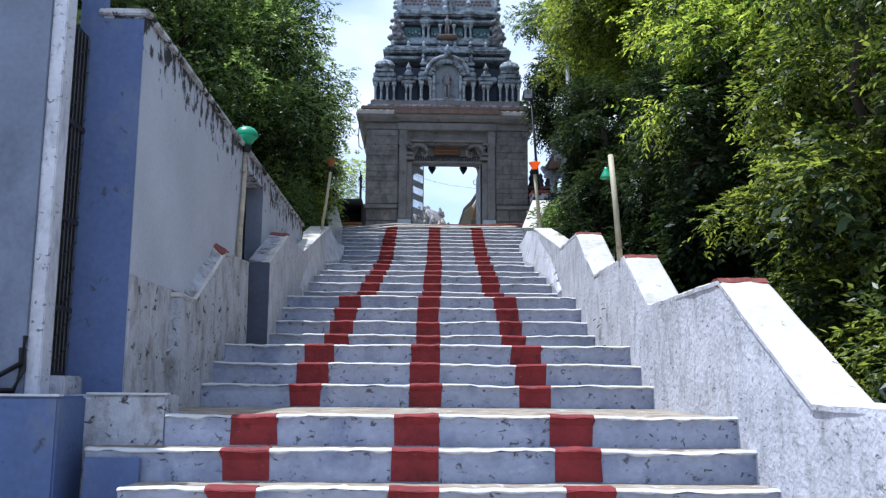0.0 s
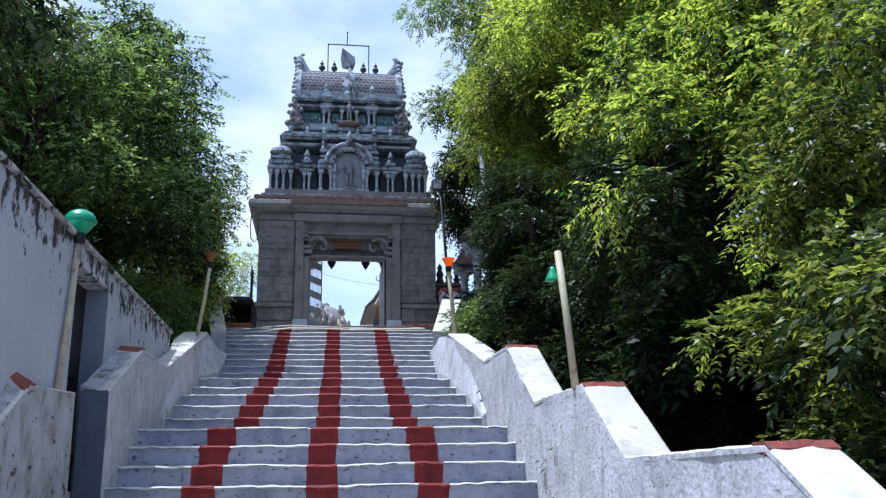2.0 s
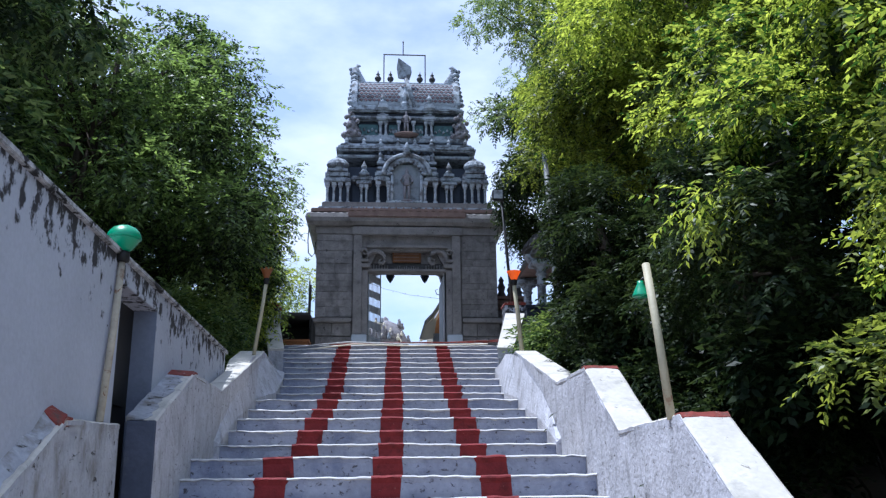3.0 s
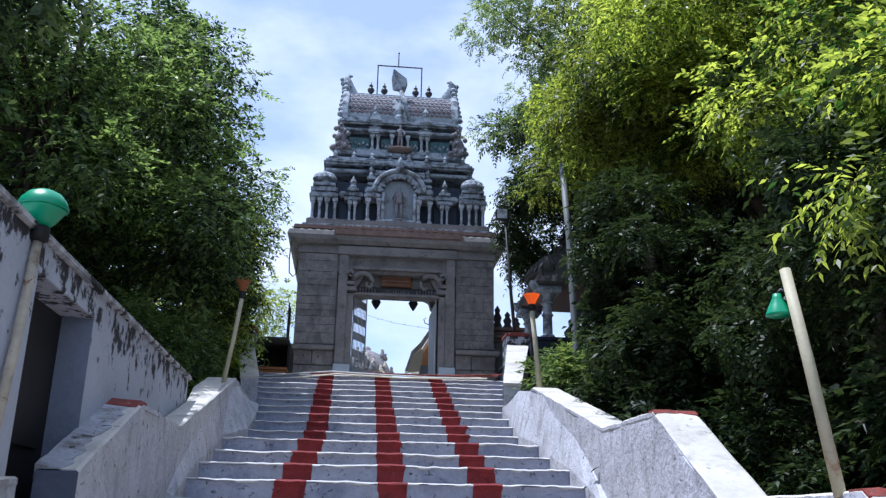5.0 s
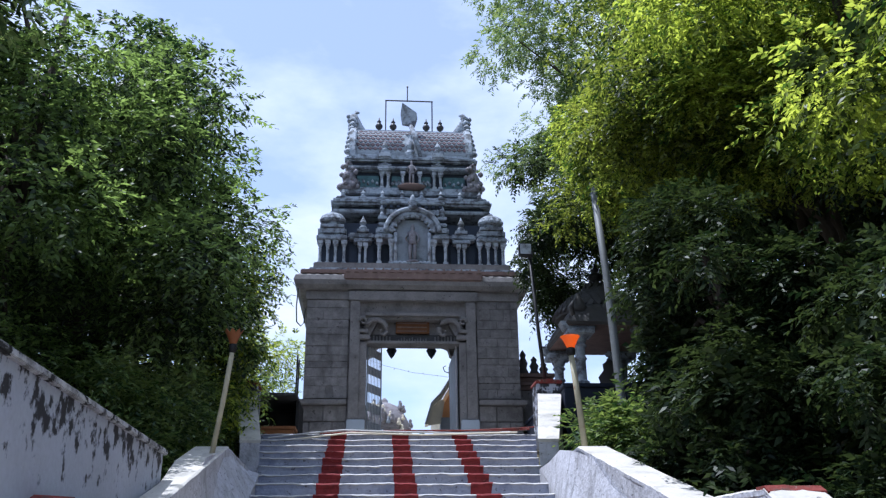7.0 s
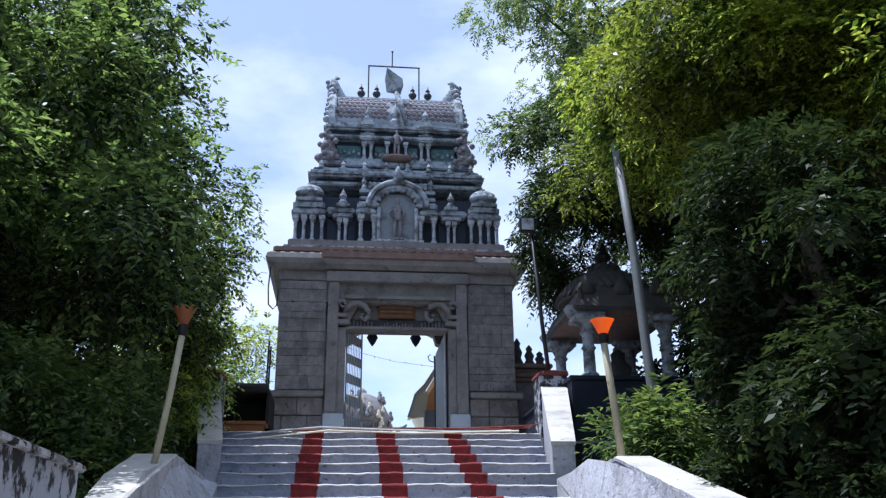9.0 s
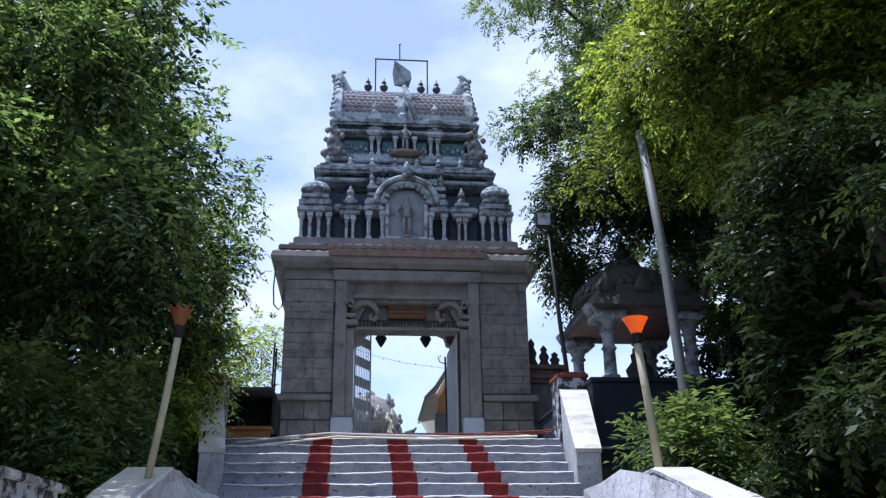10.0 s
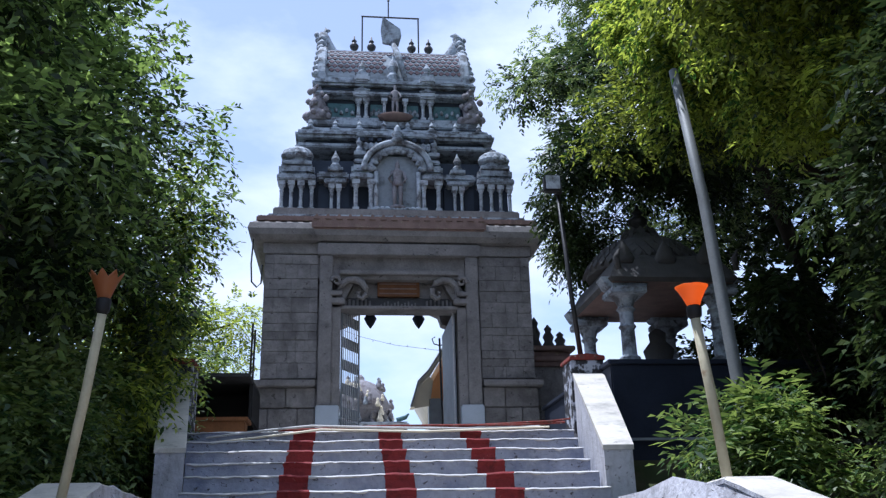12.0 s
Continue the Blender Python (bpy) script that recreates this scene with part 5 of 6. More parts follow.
# ---- pavilion on its dark wall ----
tagged(part("platform_wall", box(2.98, 5.6, 18.95, 22.4, 1.4, 4.25, 0.015), NAVY), "dark navy painted platform wall under the pavilion", "wall", kind="structure")
tagged(part("platform_edge", box(2.95, 5.63, 18.92, 22.43, 4.25, 4.31, 0.01), NAVY), "dark edge of the pavilion platform", "ledge", kind="structure")
tagged(part("platform_rail", box(2.9, 5.0, 18.86, 18.9, 3.38, 3.41, 0.004), GALV), "thin pale conduit along the dark wall", "conduit", kind="structure")
pav = thing("pavilion", "weathered stone pavilion with carved pillars, domed roof coloured dark as shaded", "pavilion", at=(3.95, 20.2, 4.3))
PIL = [(0.13, 0), (0.13, 0.10), (0.09, 0.13), (0.085, 0.45), (0.11, 0.48), (0.085, 0.52), (0.085, 0.66), (0.12, 0.70), (0.09, 0.73), (0.13, 0.82), (0.17, 0.86)]
for x in (3.36, 4.52):
    for y in (19.35, 21.0):
        pil = part("pillar", lathe(PIL, (x, y, 4.31), 12), TIER, pav, "carved stone pillar", smooth=False)
        part("capital", box(x - 0.22, x + 0.22, y - 0.22, y + 0.22, 5.17, 5.26, 0.015), TIER, pil)
        part("bracket", prism([(x - 0.32, 5.40), (x - 0.24, 5.26), (x + 0.24, 5.26), (x + 0.32, 5.40)], "y", y - 0.12, y + 0.12, 0.01), TIER, pil)
part("beam", box(3.2, 4.68, 19.2, 21.15, 5.36, 5.46, 0.01), STONE_PLAIN, pav)
# Eave, dome and crests carry the tree's shade in their stone colour.
bm = bmesh.new()
lv = []
for d, z in ((0.13, 5.32), (0.17, 5.37), (0.02, 5.66), (-0.10, 5.74)):
    lv.append([bm.verts.new(p) for p in ((3.3 - d, 19.3 - d, z), (4.58 + d, 19.3 - d, z), (4.58 + d, 21.05 + d, z), (3.3 - d, 21.05 + d, z))])
for a, b in zip(lv, lv[1:]):
    for i in range(4):
        bm.faces.new((a[i], a[(i + 1) % 4], b[(i + 1) % 4], b[i]))
bm.faces.new(lv[0][::-1]).material_index = 1
bm.faces.new(lv[-1])
part("eave", bm, (SHADE_STONE, BROWN_EAVE), pav, "sloping stone eave")
DOME = [(0.76, 0), (0.77, 0.08), (0.68, 0.22), (0.52, 0.38), (0.30, 0.50), (0.17, 0.60)]
part("dome", lathe(DOME + [(0.12, 0.66)], (3.94, 20.2, 5.70), 20, 1, 1.05), SHADE_STONE, pav, "scaled dome roof")
for row in range(6):
    zz = 0.07 + 0.095 * row
    rr = float(np.interp(zz, [q[1] for q in DOME], [q[0] for q in DOME]))
    ru = float(np.interp(zz + 0.13, [q[1] for q in DOME], [q[0] for q in DOME]))
    n = max(10, int(2 * math.pi * rr / 0.125))
    for i in range(n):
        a = 2 * math.pi * (i + 0.5 * (row % 2)) / n
        if math.sin(a) > 0.35:
            continue
        bm = bmesh.new()
        rim = []
        for lift in (0.040, -0.02):
            rim.append([bm.verts.new((3.94 + (r + lift) * math.cos(a + w), 20.2 + 1.05 * (r + lift) * math.sin(a + w), 5.70 + z)) for r, w, z in ((rr + 0.01, 0, zz - 0.05), ((rr + ru) / 2 + 0.012, 0.055 / rr, zz + 0.03), (ru, 0, zz + 0.12), ((rr + ru) / 2 + 0.012, -0.055 / rr, zz + 0.03))])
        bm.faces.new(rim[0])
        bm.faces.new(rim[1][::-1])
        for q in range(4):
            bm.faces.new((rim[0][q], rim[1][q], rim[1][(q + 1) % 4], rim[0][(q + 1) % 4]))
        part("roof_scale", bm, SHADE_STONE, pav)
part("finial", lathe(POT, (3.94, 20.2, 6.34), 12, 1.4, 1.4), METAL, pav, "dark pot finial", smooth=True)
for x in (3.20, 4.68):
    part("eave_horn", tube([(x, 19.0, 5.42), (x - 0.03, 18.96, 5.56), (x + 0.02, 18.95, 5.68)], [0.035, 0.04, 0.015], 7), SHADE_STONE, pav, smooth=True)
for x in (3.36, 3.9, 4.44):
    part("eave_crest", lathe([(0.16, 0), (0.18, 0.08), (0.10, 0.2), (0.02, 0.3)], (x, 19.26, 5.58), 8, 0.8, 0.3), SHADE_STONE, pav, "small horseshoe crest", smooth=True)
part("idol", lathe([(0.28, 0), (0.29, 0.15), (0.17, 0.27), (0.21, 0.42), (0.11, 0.54), (0.12, 0.65), (0.03, 0.72)], (4.12, 20.4, 4.31), 10), SHADE_STONE, pav, "plain dark stone seated shape", smooth=True)

# ---- ribbons laid across the stairs head ----
for nm, mat, pts, lab in (("ribbon", NOSING, [(-1.50, 18.92, 3.46), (-0.9, 18.90, 3.53), (-0.4, 18.90, 3.575), (0.4, 18.90, 3.55), (1.3, 18.90, 3.535), (2.1, 18.90, 3.55)], "white cloth ribbon across the top step"),
                          ("ribbon", CREAM, [(-1.45, 18.88, 3.40), (-0.8, 18.87, 3.47), (-0.3, 18.87, 3.53), (0.8, 18.87, 3.50), (2.2, 18.88, 3.54)], "cream cloth ribbon across the top step"),
                          ("ribbon", REDCAP, [(1.0, 18.93, 3.55), (1.6, 18.91, 3.58), (2.25, 18.92, 3.61), (2.5, 19.1, 3.66)], "red cloth ribbon across the top step"),
                          ("ribbon", REDCAP, [(-0.75, 18.93, 3.53), (0.4, 18.915, 3.57), (1.9, 18.9, 3.57), (2.4, 18.95, 3.60)], "red cloth ribbon across the top step")):
    rb = thing(nm, lab, "ribbon", "ribbons", at=pts[0])
    part("strip", tube(pts, 0.013, 6), mat, rb)

# ---- trees and bushes ----


def leaves(name, clumps, count, leaf_len, leaf_w, per, mat, parent, seed, droop=0.22, shell=0.45, label="", twig=0.30):
    """A crown of leaf sprays: each spray is a short drooping twig with leaflets on both sides. clumps: (x, y, z, rx, ry, rz)."""
    g = np.random.default_rng(seed)
    c = np.array(clumps)
    vol = (c[:, 3] * c[:, 4] * c[:, 5]) ** (2 / 3)
    pick = g.choice(len(c), count, p=vol / vol.sum())
    d = g.normal(size=(count, 3))
    d /= np.linalg.norm(d, axis=1)[:, None]
    rad = np.where(g.random(count) < 0.72, shell + (1.08 - shell) * g.random(count), g.random(count) ** 0.5)
    root = c[pick, :3] + d * c[pick, 3:] * rad[:, None]
    way = d * 0.8 + g.normal(size=(count, 3)) * 0.45
    way[:, 2] -= droop * (0.4 + g.random(count))
    way /= np.linalg.norm(way, axis=1)[:, None]
    up = np.tile((0.0, 0.0, 1.0), (count, 1))
    across = np.cross(way, up)
    across /= np.linalg.norm(across, axis=1)[:, None] + 1e-6
    norm = np.cross(across, way)
    length = twig * (0.6 + 0.8 * g.random(count))
    k = np.arange(per)
    f = (k // 2 + 0.7) / (per / 2 + 0.5)
    sgn = np.where(k % 2 == 0, 1.0, -1.0)
    sag = -0.16 * f ** 2
    base = root[:, None, :] + way[:, None, :] * (length[:, None] * f[None, :])[..., None]
    base[..., 2] += sag[None, :] * length[:, None] * 2
    ld = way[:, None, :] * 0.55 + across[:, None, :] * (sgn * 0.85)[None, :, None] + g.normal(size=(count, per, 3)) * 0.22
    ld[..., 2] -= droop * 0.55
    ld /= np.linalg.norm(ld, axis=2)[..., None]
    nn = norm[:, None, :] + g.normal(size=(count, per, 3)) * 0.35
    side = np.cross(ld, nn)
    side /= np.linalg.norm(side, axis=2)[..., None] + 1e-6
    sz = (0.7 + 0.6 * g.random((count, per)))[..., None]
    ll, lw = leaf_len * sz, leaf_w * sz
    bend = np.cross(side, ld)
    p0 = base
    p1 = base + ld * ll * 0.42 + side * lw * 0.5
    p2 = base + ld * ll - bend * ll * 0.10
    p2[..., 2] -= 0.10 * leaf_len
    p3 = base + ld * ll * 0.42 - side * lw * 0.5
    v = np.stack((p0, p1, p2, p3), axis=2).reshape(-1, 3)
    n = len(v) // 4
    me = bpy.data.meshes.new(name)
    me.vertices.add(len(v))
    me.vertices.foreach_set("co", v.astype(np.float32).ravel())
    me.loops.add(4 * n)
    me.loops.foreach_set("vertex_index", np.arange(4 * n, dtype=np.int32))
    me.polygons.add(n)
    me.polygons.foreach_set("loop_start", np.arange(0, 4 * n, 4, dtype=np.int32))
    me.polygons.foreach_set("loop_total", np.full(n, 4, dtype=np.int32))
    me.materials.append(mat)
    me.update(calc_edges=True)
    ob = new(name, me)
    ob.parent = parent
    ob.location = -parent.location
    return tagged(ob, label)


def tree(x, y, h, centre, radii, sprays, mat, seed, label, clump=0.62, n_clumps=80, leaf=(0.090, 0.031), per=11, droop=0.14, twig=0.22, keep=None, inner=1500):
    r = random.Random(seed)
    zg = hill(y) - 0.1
    ob = thing("tree", label, "tree", "trees beside the stairs", at=(x, y, zg))
    cx, cy, cz = centre
    clumps = []
    while len(clumps) < n_clumps:
        d = Vector((r.uniform(-1, 1), r.uniform(-1, 1), r.uniform(-1, 1)))
        if abs(d.x) ** 3 + abs(d.y) ** 3 + abs(d.z) ** 3 > 1.15:
            continue
        p = (cx + d.x * radii[0], cy + d.y * radii[1], cz + d.z * radii[2])
        s = clump * r.uniform(0.7, 1.3)
        if keep and not keep(p, s):
            continue
        clumps.append((*p, s, s, s * 0.72))
    trunk = [Vector((x, y, zg - 0.1)), Vector((x + r.uniform(-.1, .1), y, zg + h * 0.2)), Vector((x + (cx - x) * 0.3, y + (cy - y) * 0.3, zg + h * 0.45)), Vector((x + (cx - x) * 0.7, y + (cy - y) * 0.7, cz)), Vector((cx, cy, cz + radii[2] * 0.6))]
    part("trunk", tube(trunk, [0.17, 0.14, 0.11, 0.07, 0.03], 9), BARK, ob, "rough brown trunk", smooth=True)
    for i, c in enumerate(r.sample(clumps, min(15, len(clumps)))):
        e = Vector(c[:3])
        s = trunk[2].lerp(trunk[3], r.random())
        m = s.lerp(e, 0.5) + Vector((r.uniform(-.2, .2), r.uniform(-.2, .2), 0.25))
        part("limb", tube([s, m, e], [0.045, 0.03, 0.010], 6), BARK, ob, smooth=True)
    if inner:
        # A near-black leaf layer in the lower crown paints the shade between clumps.
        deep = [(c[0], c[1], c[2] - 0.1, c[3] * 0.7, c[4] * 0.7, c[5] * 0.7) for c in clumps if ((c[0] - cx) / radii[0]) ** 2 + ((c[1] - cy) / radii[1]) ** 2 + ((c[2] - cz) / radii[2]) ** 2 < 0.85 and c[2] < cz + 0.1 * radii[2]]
        leaves("shade_crown", deep or clumps, inner, 0.085, 0.042, 11, LEAF_SHADE, ob, seed + 100, droop=0.2, shell=0.0, label="dark inner leaves put in as crown shade", twig=0.3)
    leaves("crown", clumps, sprays, leaf[0], leaf[1], per, mat, ob, seed, droop=droop, shell=0.55, label="dense drooping leaf sprays", twig=twig)
    return ob


def right_side(p, s):
    start = 2.2 + 2.4 * max(0.0, min(1.0, (p[1] - 9.0) / 2.0))      # the crowns lean back with height
    if p[0] - 0.6 * s < 2.1 + 0.42 * max(0.0, p[2] - hill(p[1]) - start):
        return False
    if p[1] > 7.0 and p[2] - s < hill(p[1]) + 1.9 + 0.9 * min(1.0, (p[1] - 7.0) / 1.5):
        return False
    if p[1] > 10.8 and p[2] - s < hill(p[1]) + 3.3:
        return False
    low_part = p[2] - s < hill(p[1]) + 1.9
    return p[0] - s > (2.7 if low_part and p[1] > 5.5 else 2.05) + 0.06 * max(0, p[1] - 9.5) and p[2] > hill(p[1]) + 0.5


def left_side(p, s):
    if p[0] + 0.7 * s > -1.2 - 0.6 * max(0.0, p[2] - 5.9):
        return False
    return p[0] + s < -1.80 + (0.72 if p[2] > 3.9 else 0.0) and (p[1] > 13.9 or p[0] + s < -2.1) and not (p[1] < 13.9 and p[2] - s < 2.7 and p[0] > -5.4)


RL = "tall neem tree with drooping yellow-green leaf sprays beside the stairs"
LL = "tall dense dark green tree rising beside the stairs"
tree(4.9, 5.2, 6.0, (4.7, 6.0, 3.4), (2.3, 2.2, 3.2), 15500, LEAF, 11, RL, n_clumps=125, clump=0.34, leaf=(0.054, 0.025), twig=0.18, inner=0, keep=lambda p, s: right_side(p, s) and p[2] - s > 1.25)
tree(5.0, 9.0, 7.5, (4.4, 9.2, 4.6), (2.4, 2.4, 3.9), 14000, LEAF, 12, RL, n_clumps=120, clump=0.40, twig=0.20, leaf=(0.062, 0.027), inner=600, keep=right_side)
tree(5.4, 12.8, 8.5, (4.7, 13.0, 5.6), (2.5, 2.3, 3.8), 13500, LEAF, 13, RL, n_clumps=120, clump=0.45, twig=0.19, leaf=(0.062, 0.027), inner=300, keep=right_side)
tree(6.0, 17.2, 6.0, (3.7, 16.6, 7.3), (0.85, 1.2, 1.1), 6000, LEAF, 19, "slender sunlit neem tree behind the tall pole", n_clumps=42, clump=0.36, twig=0.18, leaf=(0.06, 0.026), inner=0, keep=lambda p, s: p[0] - 0.7 * s > 2.5 and p[2] - s > 5.6)
tree(6.2, 14.9, 6.0, (3.95, 14.5, 6.8), (0.85, 1.4, 1.3), 7500, LEAF, 20, "slender sunlit neem tree leaning towards the stairs", n_clumps=48, clump=0.36, twig=0.18, leaf=(0.06, 0.026), inner=0, keep=lambda p, s: p[0] - 0.7 * s > 2.95 and p[2] - s > 5.0)
tree(6.4, 16.8, 9.5, (5.3, 16.8, 6.9), (2.6, 2.3, 3.8), 10000, LEAF_MID, 14, RL, n_clumps=90, leaf=(0.075, 0.030), inner=900, keep=lambda p, s: right_side(p, s) and (p[0] - s > 3.4 or p[2] - s > 6.0))
tree(7.2, 21.5, 10, (5.0, 21.3, 9.9), (3.4, 2.5, 3.6), 9500, LEAF_BLUE, 15, "tall tree hanging over the stone pavilion", n_clumps=85, keep=lambda p, s: p[0] - s > 2.4 + 0.5 * max(0, 8.6 - p[2]) - 0.3 * max(0, p[2] - 10.2) and p[2] - s > 5.9)
# Deep-wood shade is put into the leaf colour of these three crowns.
tree(7.6, 8.0, 9, (7.6, 8.0, 5.2), (1.6, 4.4, 5.0), 4500, LEAF_SHADE, 16, "tall tree of the dense hillside wood, leaf colour darkened for shade", clump=0.95, leaf=(0.17, 0.065), inner=0)
tree(8.0, 15.5, 10, (7.6, 15.5, 6.0), (1.6, 4.0, 5.0), 5000, LEAF_SHADE, 17, "tall tree of the dense hillside wood, leaf colour darkened for shade", clump=0.95, leaf=(0.17, 0.065), inner=0)
tree(8.5, 21.5, 10, (7.8, 21.5, 6.0), (1.8, 3.4, 5.0), 4500, LEAF_SHADE, 18, "tall tree of the dense hillside wood, leaf colour darkened for shade", clump=0.95, leaf=(0.17, 0.065), inner=0)
tree(-6.0, 9.0, 9, (-5.0, 9.6, 6.0), (2.9, 3.4, 3.6), 7500, LEAF_BLUE, 21, LL, n_clumps=95, leaf=(0.105, 0.042), per=9, keep=left_side)
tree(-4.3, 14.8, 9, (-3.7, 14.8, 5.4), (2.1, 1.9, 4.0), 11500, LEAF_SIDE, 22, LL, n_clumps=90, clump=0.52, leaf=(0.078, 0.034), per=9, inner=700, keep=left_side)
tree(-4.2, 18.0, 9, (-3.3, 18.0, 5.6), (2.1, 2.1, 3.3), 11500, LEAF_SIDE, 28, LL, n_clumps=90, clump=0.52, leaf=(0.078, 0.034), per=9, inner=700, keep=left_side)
tree(-7.0, 14.0, 11, (-6.5, 14.5, 7.0), (2.2, 4.2, 4.6), 5500, LEAF_BLUE, 24, LL, clump=0.95, leaf=(0.17, 0.065), inner=0)
tree(-7.2, 20.5, 10, (-6.0, 20.5, 5.6), (2.2, 2.6, 3.6), 4500, LEAF_SHADE, 25, LL, clump=0.95, leaf=(0.15, 0.06), inner=0)
tree(-3.6, 25.5, 5, (-3.6, 25.5, 5.3), (1.6, 1.6, 1.6), 2500, LEAF, 26, "small lighter green tree on the terrace", n_clumps=26, inner=0)

# First and third: canopy shade is put into the leaf colour.
tree(3.3, 12.1, 3.6, (2.62, 12.1, 3.15), (0.55, 1.0, 1.35), 3600, LEAF_SHADE, 29, "young tree crowding the parapet, shade put into leaf colour", n_clumps=30, clump=0.26, twig=0.18, leaf=(0.062, 0.025), inner=500, keep=lambda p, s: p[0] - 0.8 * s > 2.0 and p[2] - s > 1.75)
tree(3.6, 5.9, 2.8, (3.15, 5.9, 1.75), (0.95, 1.15, 1.5), 4600, LEAF_MID, 30, "young neem tree crowding the lower parapet", n_clumps=50, clump=0.26, twig=0.16, leaf=(0.052, 0.023), inner=500, keep=lambda p, s: p[0] - s > 2.25 and p[2] - s > -0.2 and p[1] + s < 7.1)
tree(3.4, 9.2, 3.0, (2.95, 9.2, 2.2), (0.7, 1.1, 1.1), 3600, LEAF_SHADE, 32, "young tree beside the parapet, shade put into leaf colour", n_clumps=34, clump=0.26, twig=0.16, leaf=(0.058, 0.025), inner=500, keep=lambda p, s: p[0] - s > 2.25 and p[2] - s > 0.9)


def bush(x, y, rx, ry, h, sprays, mat, seed, label, leaf=(0.13, 0.034)):
    r = random.Random(seed)
    zg = hill(y) - 0.1
    ob = thing("bush", label, "bush", "bushes beside the stairs", at=(x, y, zg))
    clumps = []
    for i in range(14):
        a, q = r.uniform(0, 6.283), r.random() ** 0.5
        clumps.append((x + rx * q * math.cos(a), y + ry * q * math.sin(a), zg + h * r.uniform(0.25, 0.85), 0.30, 0.30, 0.26))
    bm = bmesh.new()
    for c in clumps:
        add_tube(bm, [(x + (c[0] - x) * 0.3, y + (c[1] - y) * 0.3, zg - 0.05), ((x + c[0]) / 2, (y + c[1]) / 2, (zg + c[2]) / 2), c[:3]], [0.016, 0.012, 0.006], 5)
    part("stem", bm, BARK, ob, "thin brown stems")
    leaves("foliage", clumps, sprays, leaf[0], leaf[1], 9, mat, ob, seed, droop=0.15, shell=0.3, label="glossy narrow leaves", twig=0.26)
    return ob


bush(2.62, 15.0, 0.26, 0.8, 1.45, 800, LEAF_BUSH, 41, "sunlit narrow-leaved bush beside the parapet", (0.095, 0.025))
bush(3.85, 14.4, 0.7, 0.8, 1.5, 1300, LEAF_BUSH, 42, "narrow-leaved bush beside the parapet", (0.09, 0.028))
# The next two bushes carry their shade in the leaf colour.
bush(2.85, 11.6, 0.5, 1.1, 1.3, 900, LEAF_SHADE, 43, "shaded bush beside the parapet", (0.11, 0.03))
bush(2.8, 8.6, 0.5, 1.2, 1.2, 1100, LEAF_SHADE, 44, "shaded bush beside the parapet", (0.07, 0.024))
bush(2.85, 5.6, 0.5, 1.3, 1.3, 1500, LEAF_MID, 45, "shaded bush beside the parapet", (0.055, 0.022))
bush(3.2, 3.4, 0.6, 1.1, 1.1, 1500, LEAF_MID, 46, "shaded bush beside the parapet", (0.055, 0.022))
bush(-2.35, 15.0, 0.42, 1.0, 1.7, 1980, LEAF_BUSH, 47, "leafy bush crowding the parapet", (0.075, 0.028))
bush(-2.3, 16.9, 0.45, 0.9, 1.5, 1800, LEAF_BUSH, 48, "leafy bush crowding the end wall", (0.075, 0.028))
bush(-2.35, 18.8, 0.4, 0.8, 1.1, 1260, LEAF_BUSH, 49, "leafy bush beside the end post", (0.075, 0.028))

# Canopy shade on this undergrowth is put into its dark leaf colour.
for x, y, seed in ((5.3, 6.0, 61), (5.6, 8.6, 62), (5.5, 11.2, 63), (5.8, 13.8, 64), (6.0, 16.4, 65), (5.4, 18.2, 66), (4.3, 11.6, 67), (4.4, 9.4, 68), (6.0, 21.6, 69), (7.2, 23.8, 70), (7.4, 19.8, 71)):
    bush(x, y, 1.0, 1.5, 2.4, 900, LEAF_SHADE, seed, "hillside undergrowth bush, its shade put into the leaf colour", (0.12, 0.05))

# a leafy branch that hangs over the parapet
twig = thing("branch", "sunlit neem branch hanging over the parapet", "branch", at=(2.6, 8.3, 2.7))
part("stem", tube([(3.4, 8.5, 3.3), (2.8, 8.3, 3.0), (2.35, 8.15, 2.75)], [0.010, 0.007, 0.004], 6), BARK, twig)
leaves("foliage", [(2.32, 8.15, 2.66, 0.13, 0.13, 0.10), (2.6, 8.25, 2.85, 0.2, 0.15, 0.12)], 60, 0.062, 0.022, 12, LEAF, twig, 51, droop=0.7, shell=0.2)

twig = thing("branch", "leafy neem branch hanging over the tall pole", "branch", at=(3.0, 14.8, 6.3))
part("stem", tube([(4.6, 14.4, 6.2), (3.6, 14.6, 6.5), (2.7, 14.8, 6.4)], [0.03, 0.02, 0.008], 6), BARK, twig)
leaves("foliage", [(2.75, 14.8, 6.45, 0.45, 0.4, 0.3), (3.1, 14.7, 6.6, 0.5, 0.5, 0.35), (3.5, 14.6, 6.5, 0.5, 0.5, 0.4), (3.0, 14.2, 6.9, 0.5, 0.5, 0.4)], 700, 0.075, 0.030, 11, LEAF_MID, twig, 52, droop=0.4, shell=0.2)

twig = thing("branch", "sunlit leafy branch hanging over the stairs' end wall", "branch", at=(-2.0, 18.0, 4.3))
part("stem", tube([(-2.9, 18.0, 4.2), (-2.3, 18.0, 4.45), (-1.95, 18.1, 4.2)], [0.02, 0.014, 0.006], 6), BARK, twig)
leaves("foliage", [(-1.96, 18.0, 4.1, 0.30, 0.4, 0.30), (-1.92, 18.6, 4.0, 0.24, 0.3, 0.22), (-1.92, 17.9, 4.7, 0.34, 0.4, 0.40), (-1.95, 17.2, 3.6, 0.3, 0.4, 0.3)], 340, 0.085, 0.030, 11, LEAF, twig, 54, droop=0.4, shell=0.2)

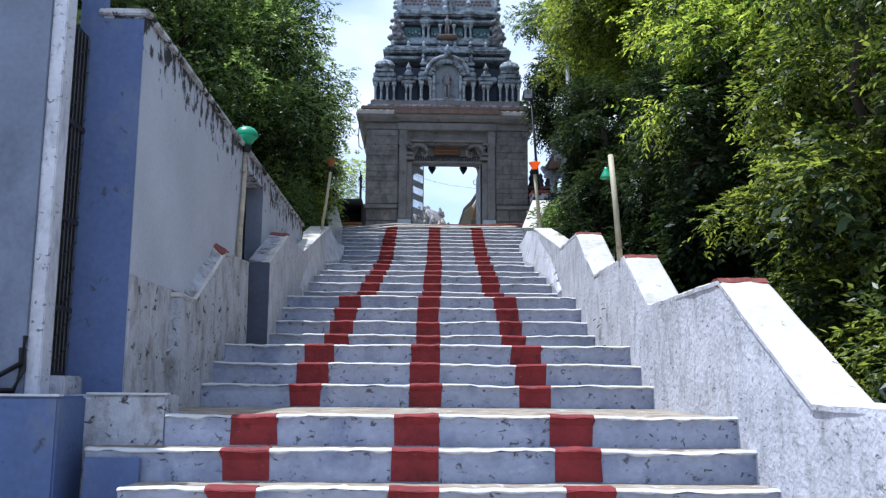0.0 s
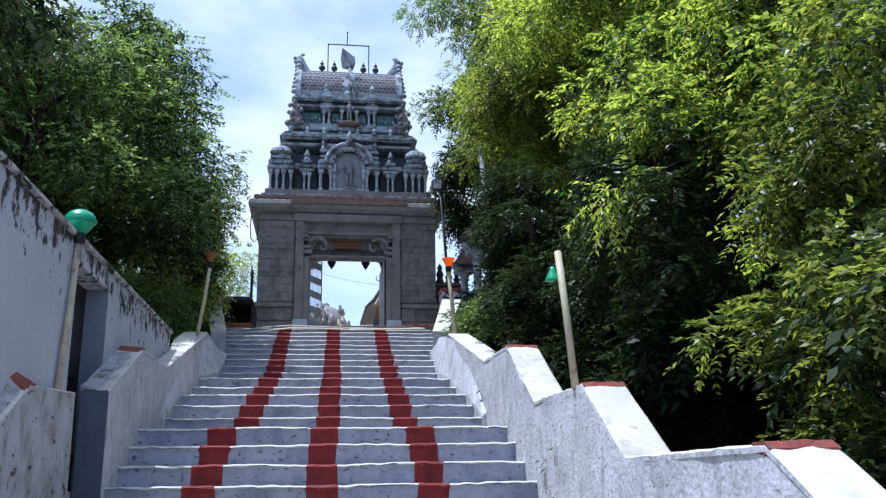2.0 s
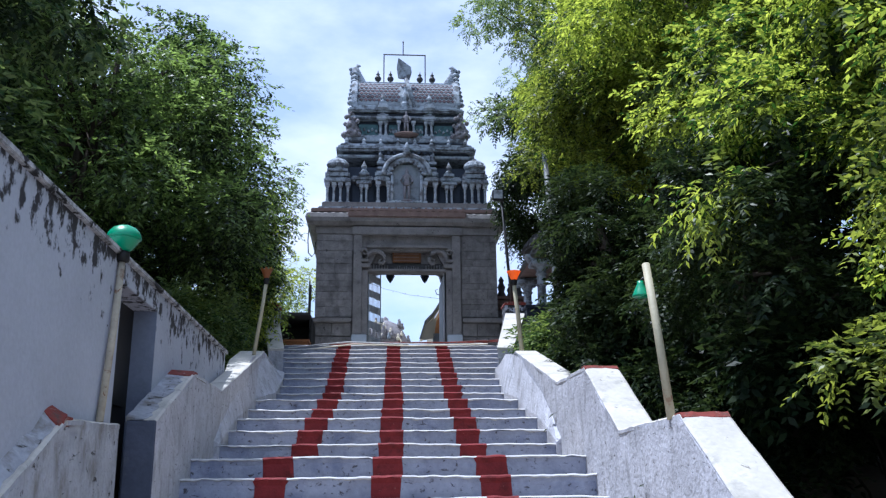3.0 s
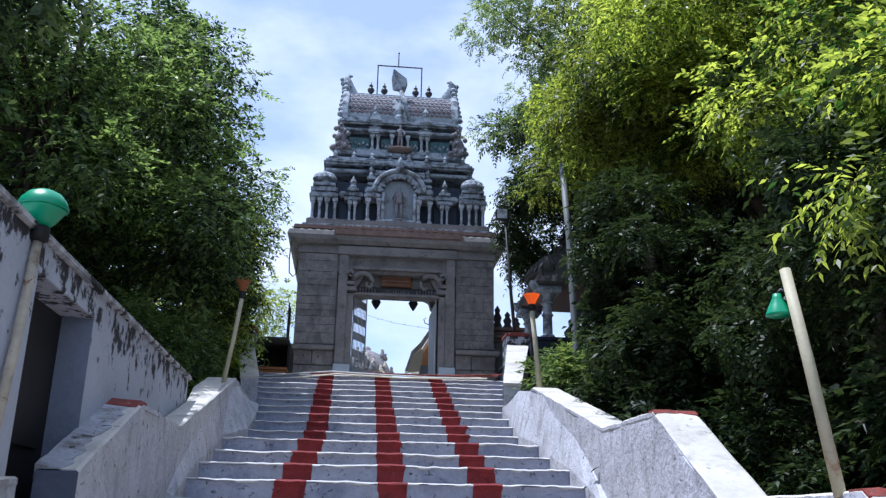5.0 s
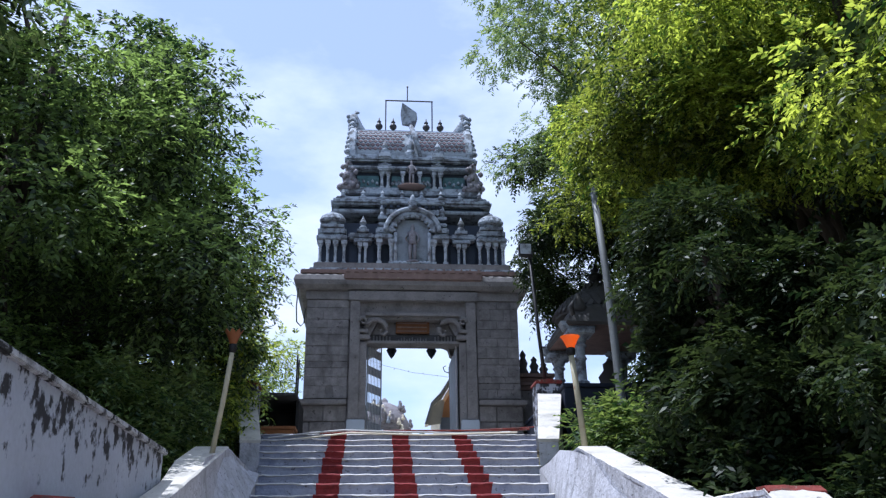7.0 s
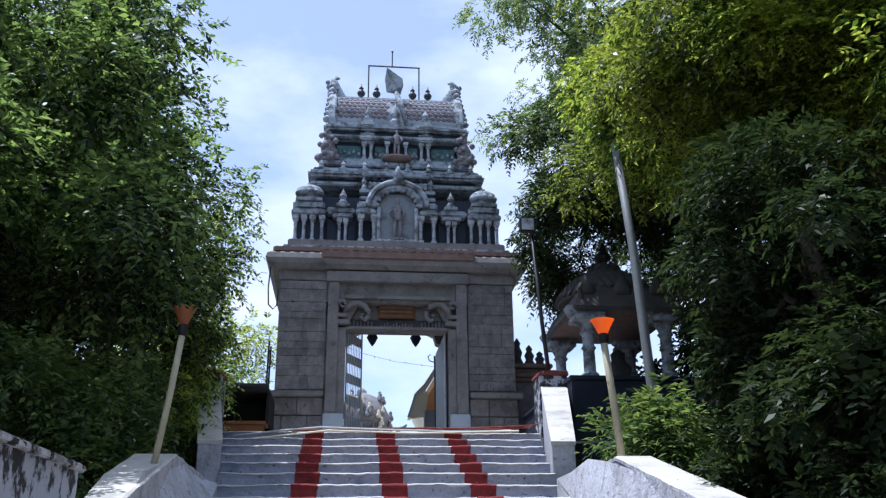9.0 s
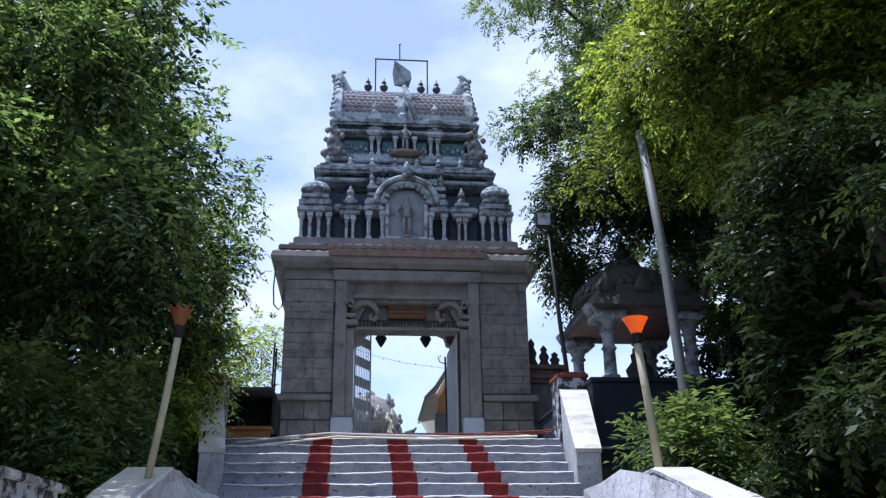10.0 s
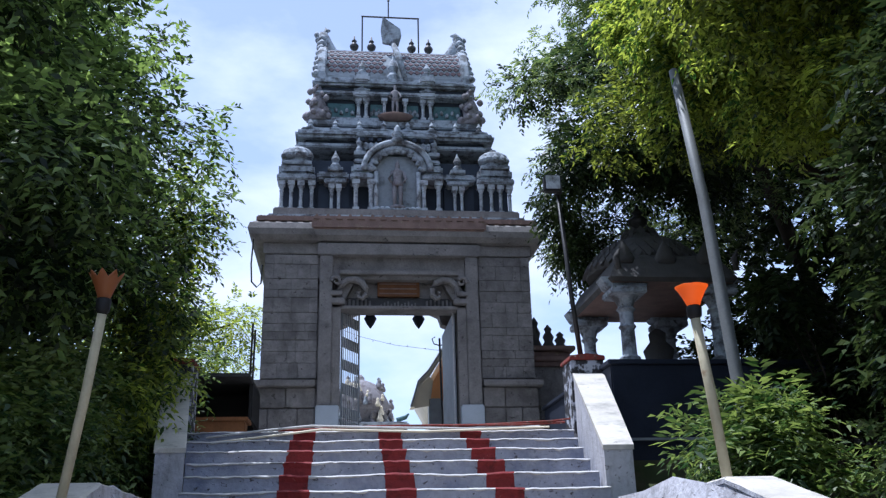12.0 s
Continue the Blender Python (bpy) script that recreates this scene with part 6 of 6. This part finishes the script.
sapling = thing("sapling", "thin pale sapling stem behind the end post", "sapling", at=(-2.02, 19.0, 3.4))
part("stem", tube([(-2.02, 19.0, 3.35), (-1.98, 18.9, 4.6), (-1.86, 18.8, 5.6), (-1.78, 18.7, 6.2)], [0.022, 0.019, 0.014, 0.007], 7), CREAM_PIPE, sapling, smooth=True)
leaves("foliage", [(-1.80, 18.7, 6.1, 0.25, 0.25, 0.3), (-1.86, 18.8, 5.5, 0.22, 0.22, 0.25)], 120, 0.085, 0.030, 11, LEAF, sapling, 55, droop=0.4, shell=0.2)

twig = thing("branch", "dark leafy branch hanging over the stone pavilion", "branch", at=(3.6, 19.8, 7.3))
part("stem", tube([(5.4, 20.4, 7.6), (4.4, 20.0, 7.5), (3.2, 19.8, 7.3)], [0.04, 0.03, 0.01], 6), BARK, twig)
leaves("foliage", [(3.0, 19.8, 7.25, 0.4, 0.5, 0.35), (3.5, 19.8, 7.4, 0.55, 0.6, 0.4), (4.1, 19.9, 7.4, 0.6, 0.6, 0.4), (4.7, 19.9, 7.2, 0.6, 0.6, 0.5), (3.15, 20.9, 6.7, 0.32, 0.4, 0.4), (3.4, 21.3, 6.3, 0.4, 0.4, 0.4), (2.95, 20.6, 7.0, 0.32, 0.4, 0.3), (3.8, 21.6, 6.6, 0.5, 0.4, 0.5)], 1700, 0.09, 0.035, 11, LEAF_SHADE, twig, 53, droop=0.3, shell=0.2)

# ---- stone blocks of the tower's piers ----
bricks = random.Random(5)
shapes = {}
for s in (-1, 1):
    z = 4.80
    row = 0
    while z < 6.78:
        h = bricks.choice((0.13, 0.18, 0.24))
        h = min(h, 6.79 - z)
        x, xe = CX + 1.285, CX + 2.13
        while x < xe - 0.05:
            w = bricks.choice((0.13, 0.19, 0.28, 0.42))
            if xe - x - w < 0.14:
                w = xe - x
            key = (round(w, 3), round(h, 3), row % 2)
            if key not in shapes:
                bm = box(-w / 2 + 0.0015, w / 2 - 0.0015, 0, 0.06, 0.0015, h - 0.0015, 0.005)
                me = bpy.data.meshes.new("stone_block")
                bm.to_mesh(me)
                bm.free()
                me.materials.append(STONE)
                shapes[key] = me
            ob = new("stone_block", shapes[key])
            ob.parent = tower
            cxb = x + w / 2 if s > 0 else 2 * CX - (x + w / 2)
            ob.location = Vector((cxb, YF - bricks.uniform(0.0, 0.012), z)) - tower.location
            x += w
        z += h
        row += 1
    z = 4.03
    for row in range(2):
        x, xe = CX + 1.29, CX + 2.16
        while x < xe - 0.05:
            w = bricks.choice((0.26, 0.34, 0.44))
            if xe - x - w < 0.16:
                w = xe - x
            key = (round(w, 3), 0.315, 9)
            if key not in shapes:
                bm = box(-w / 2 + 0.006, w / 2 - 0.006, 0, 0.06, 0.006, 0.309, 0.012)
                me = bpy.data.meshes.new("stone_block")
                bm.to_mesh(me)
                bm.free()
                me.materials.append(STONE)
                shapes[key] = me
            ob = new("stone_block", shapes[key])
            ob.parent = tower
            cxb = x + w / 2 if s > 0 else 2 * CX - (x + w / 2)
            ob.location = Vector((cxb, YF - 0.03 - bricks.uniform(0.0, 0.012), z)) - tower.location
            x += w
        z += 0.315
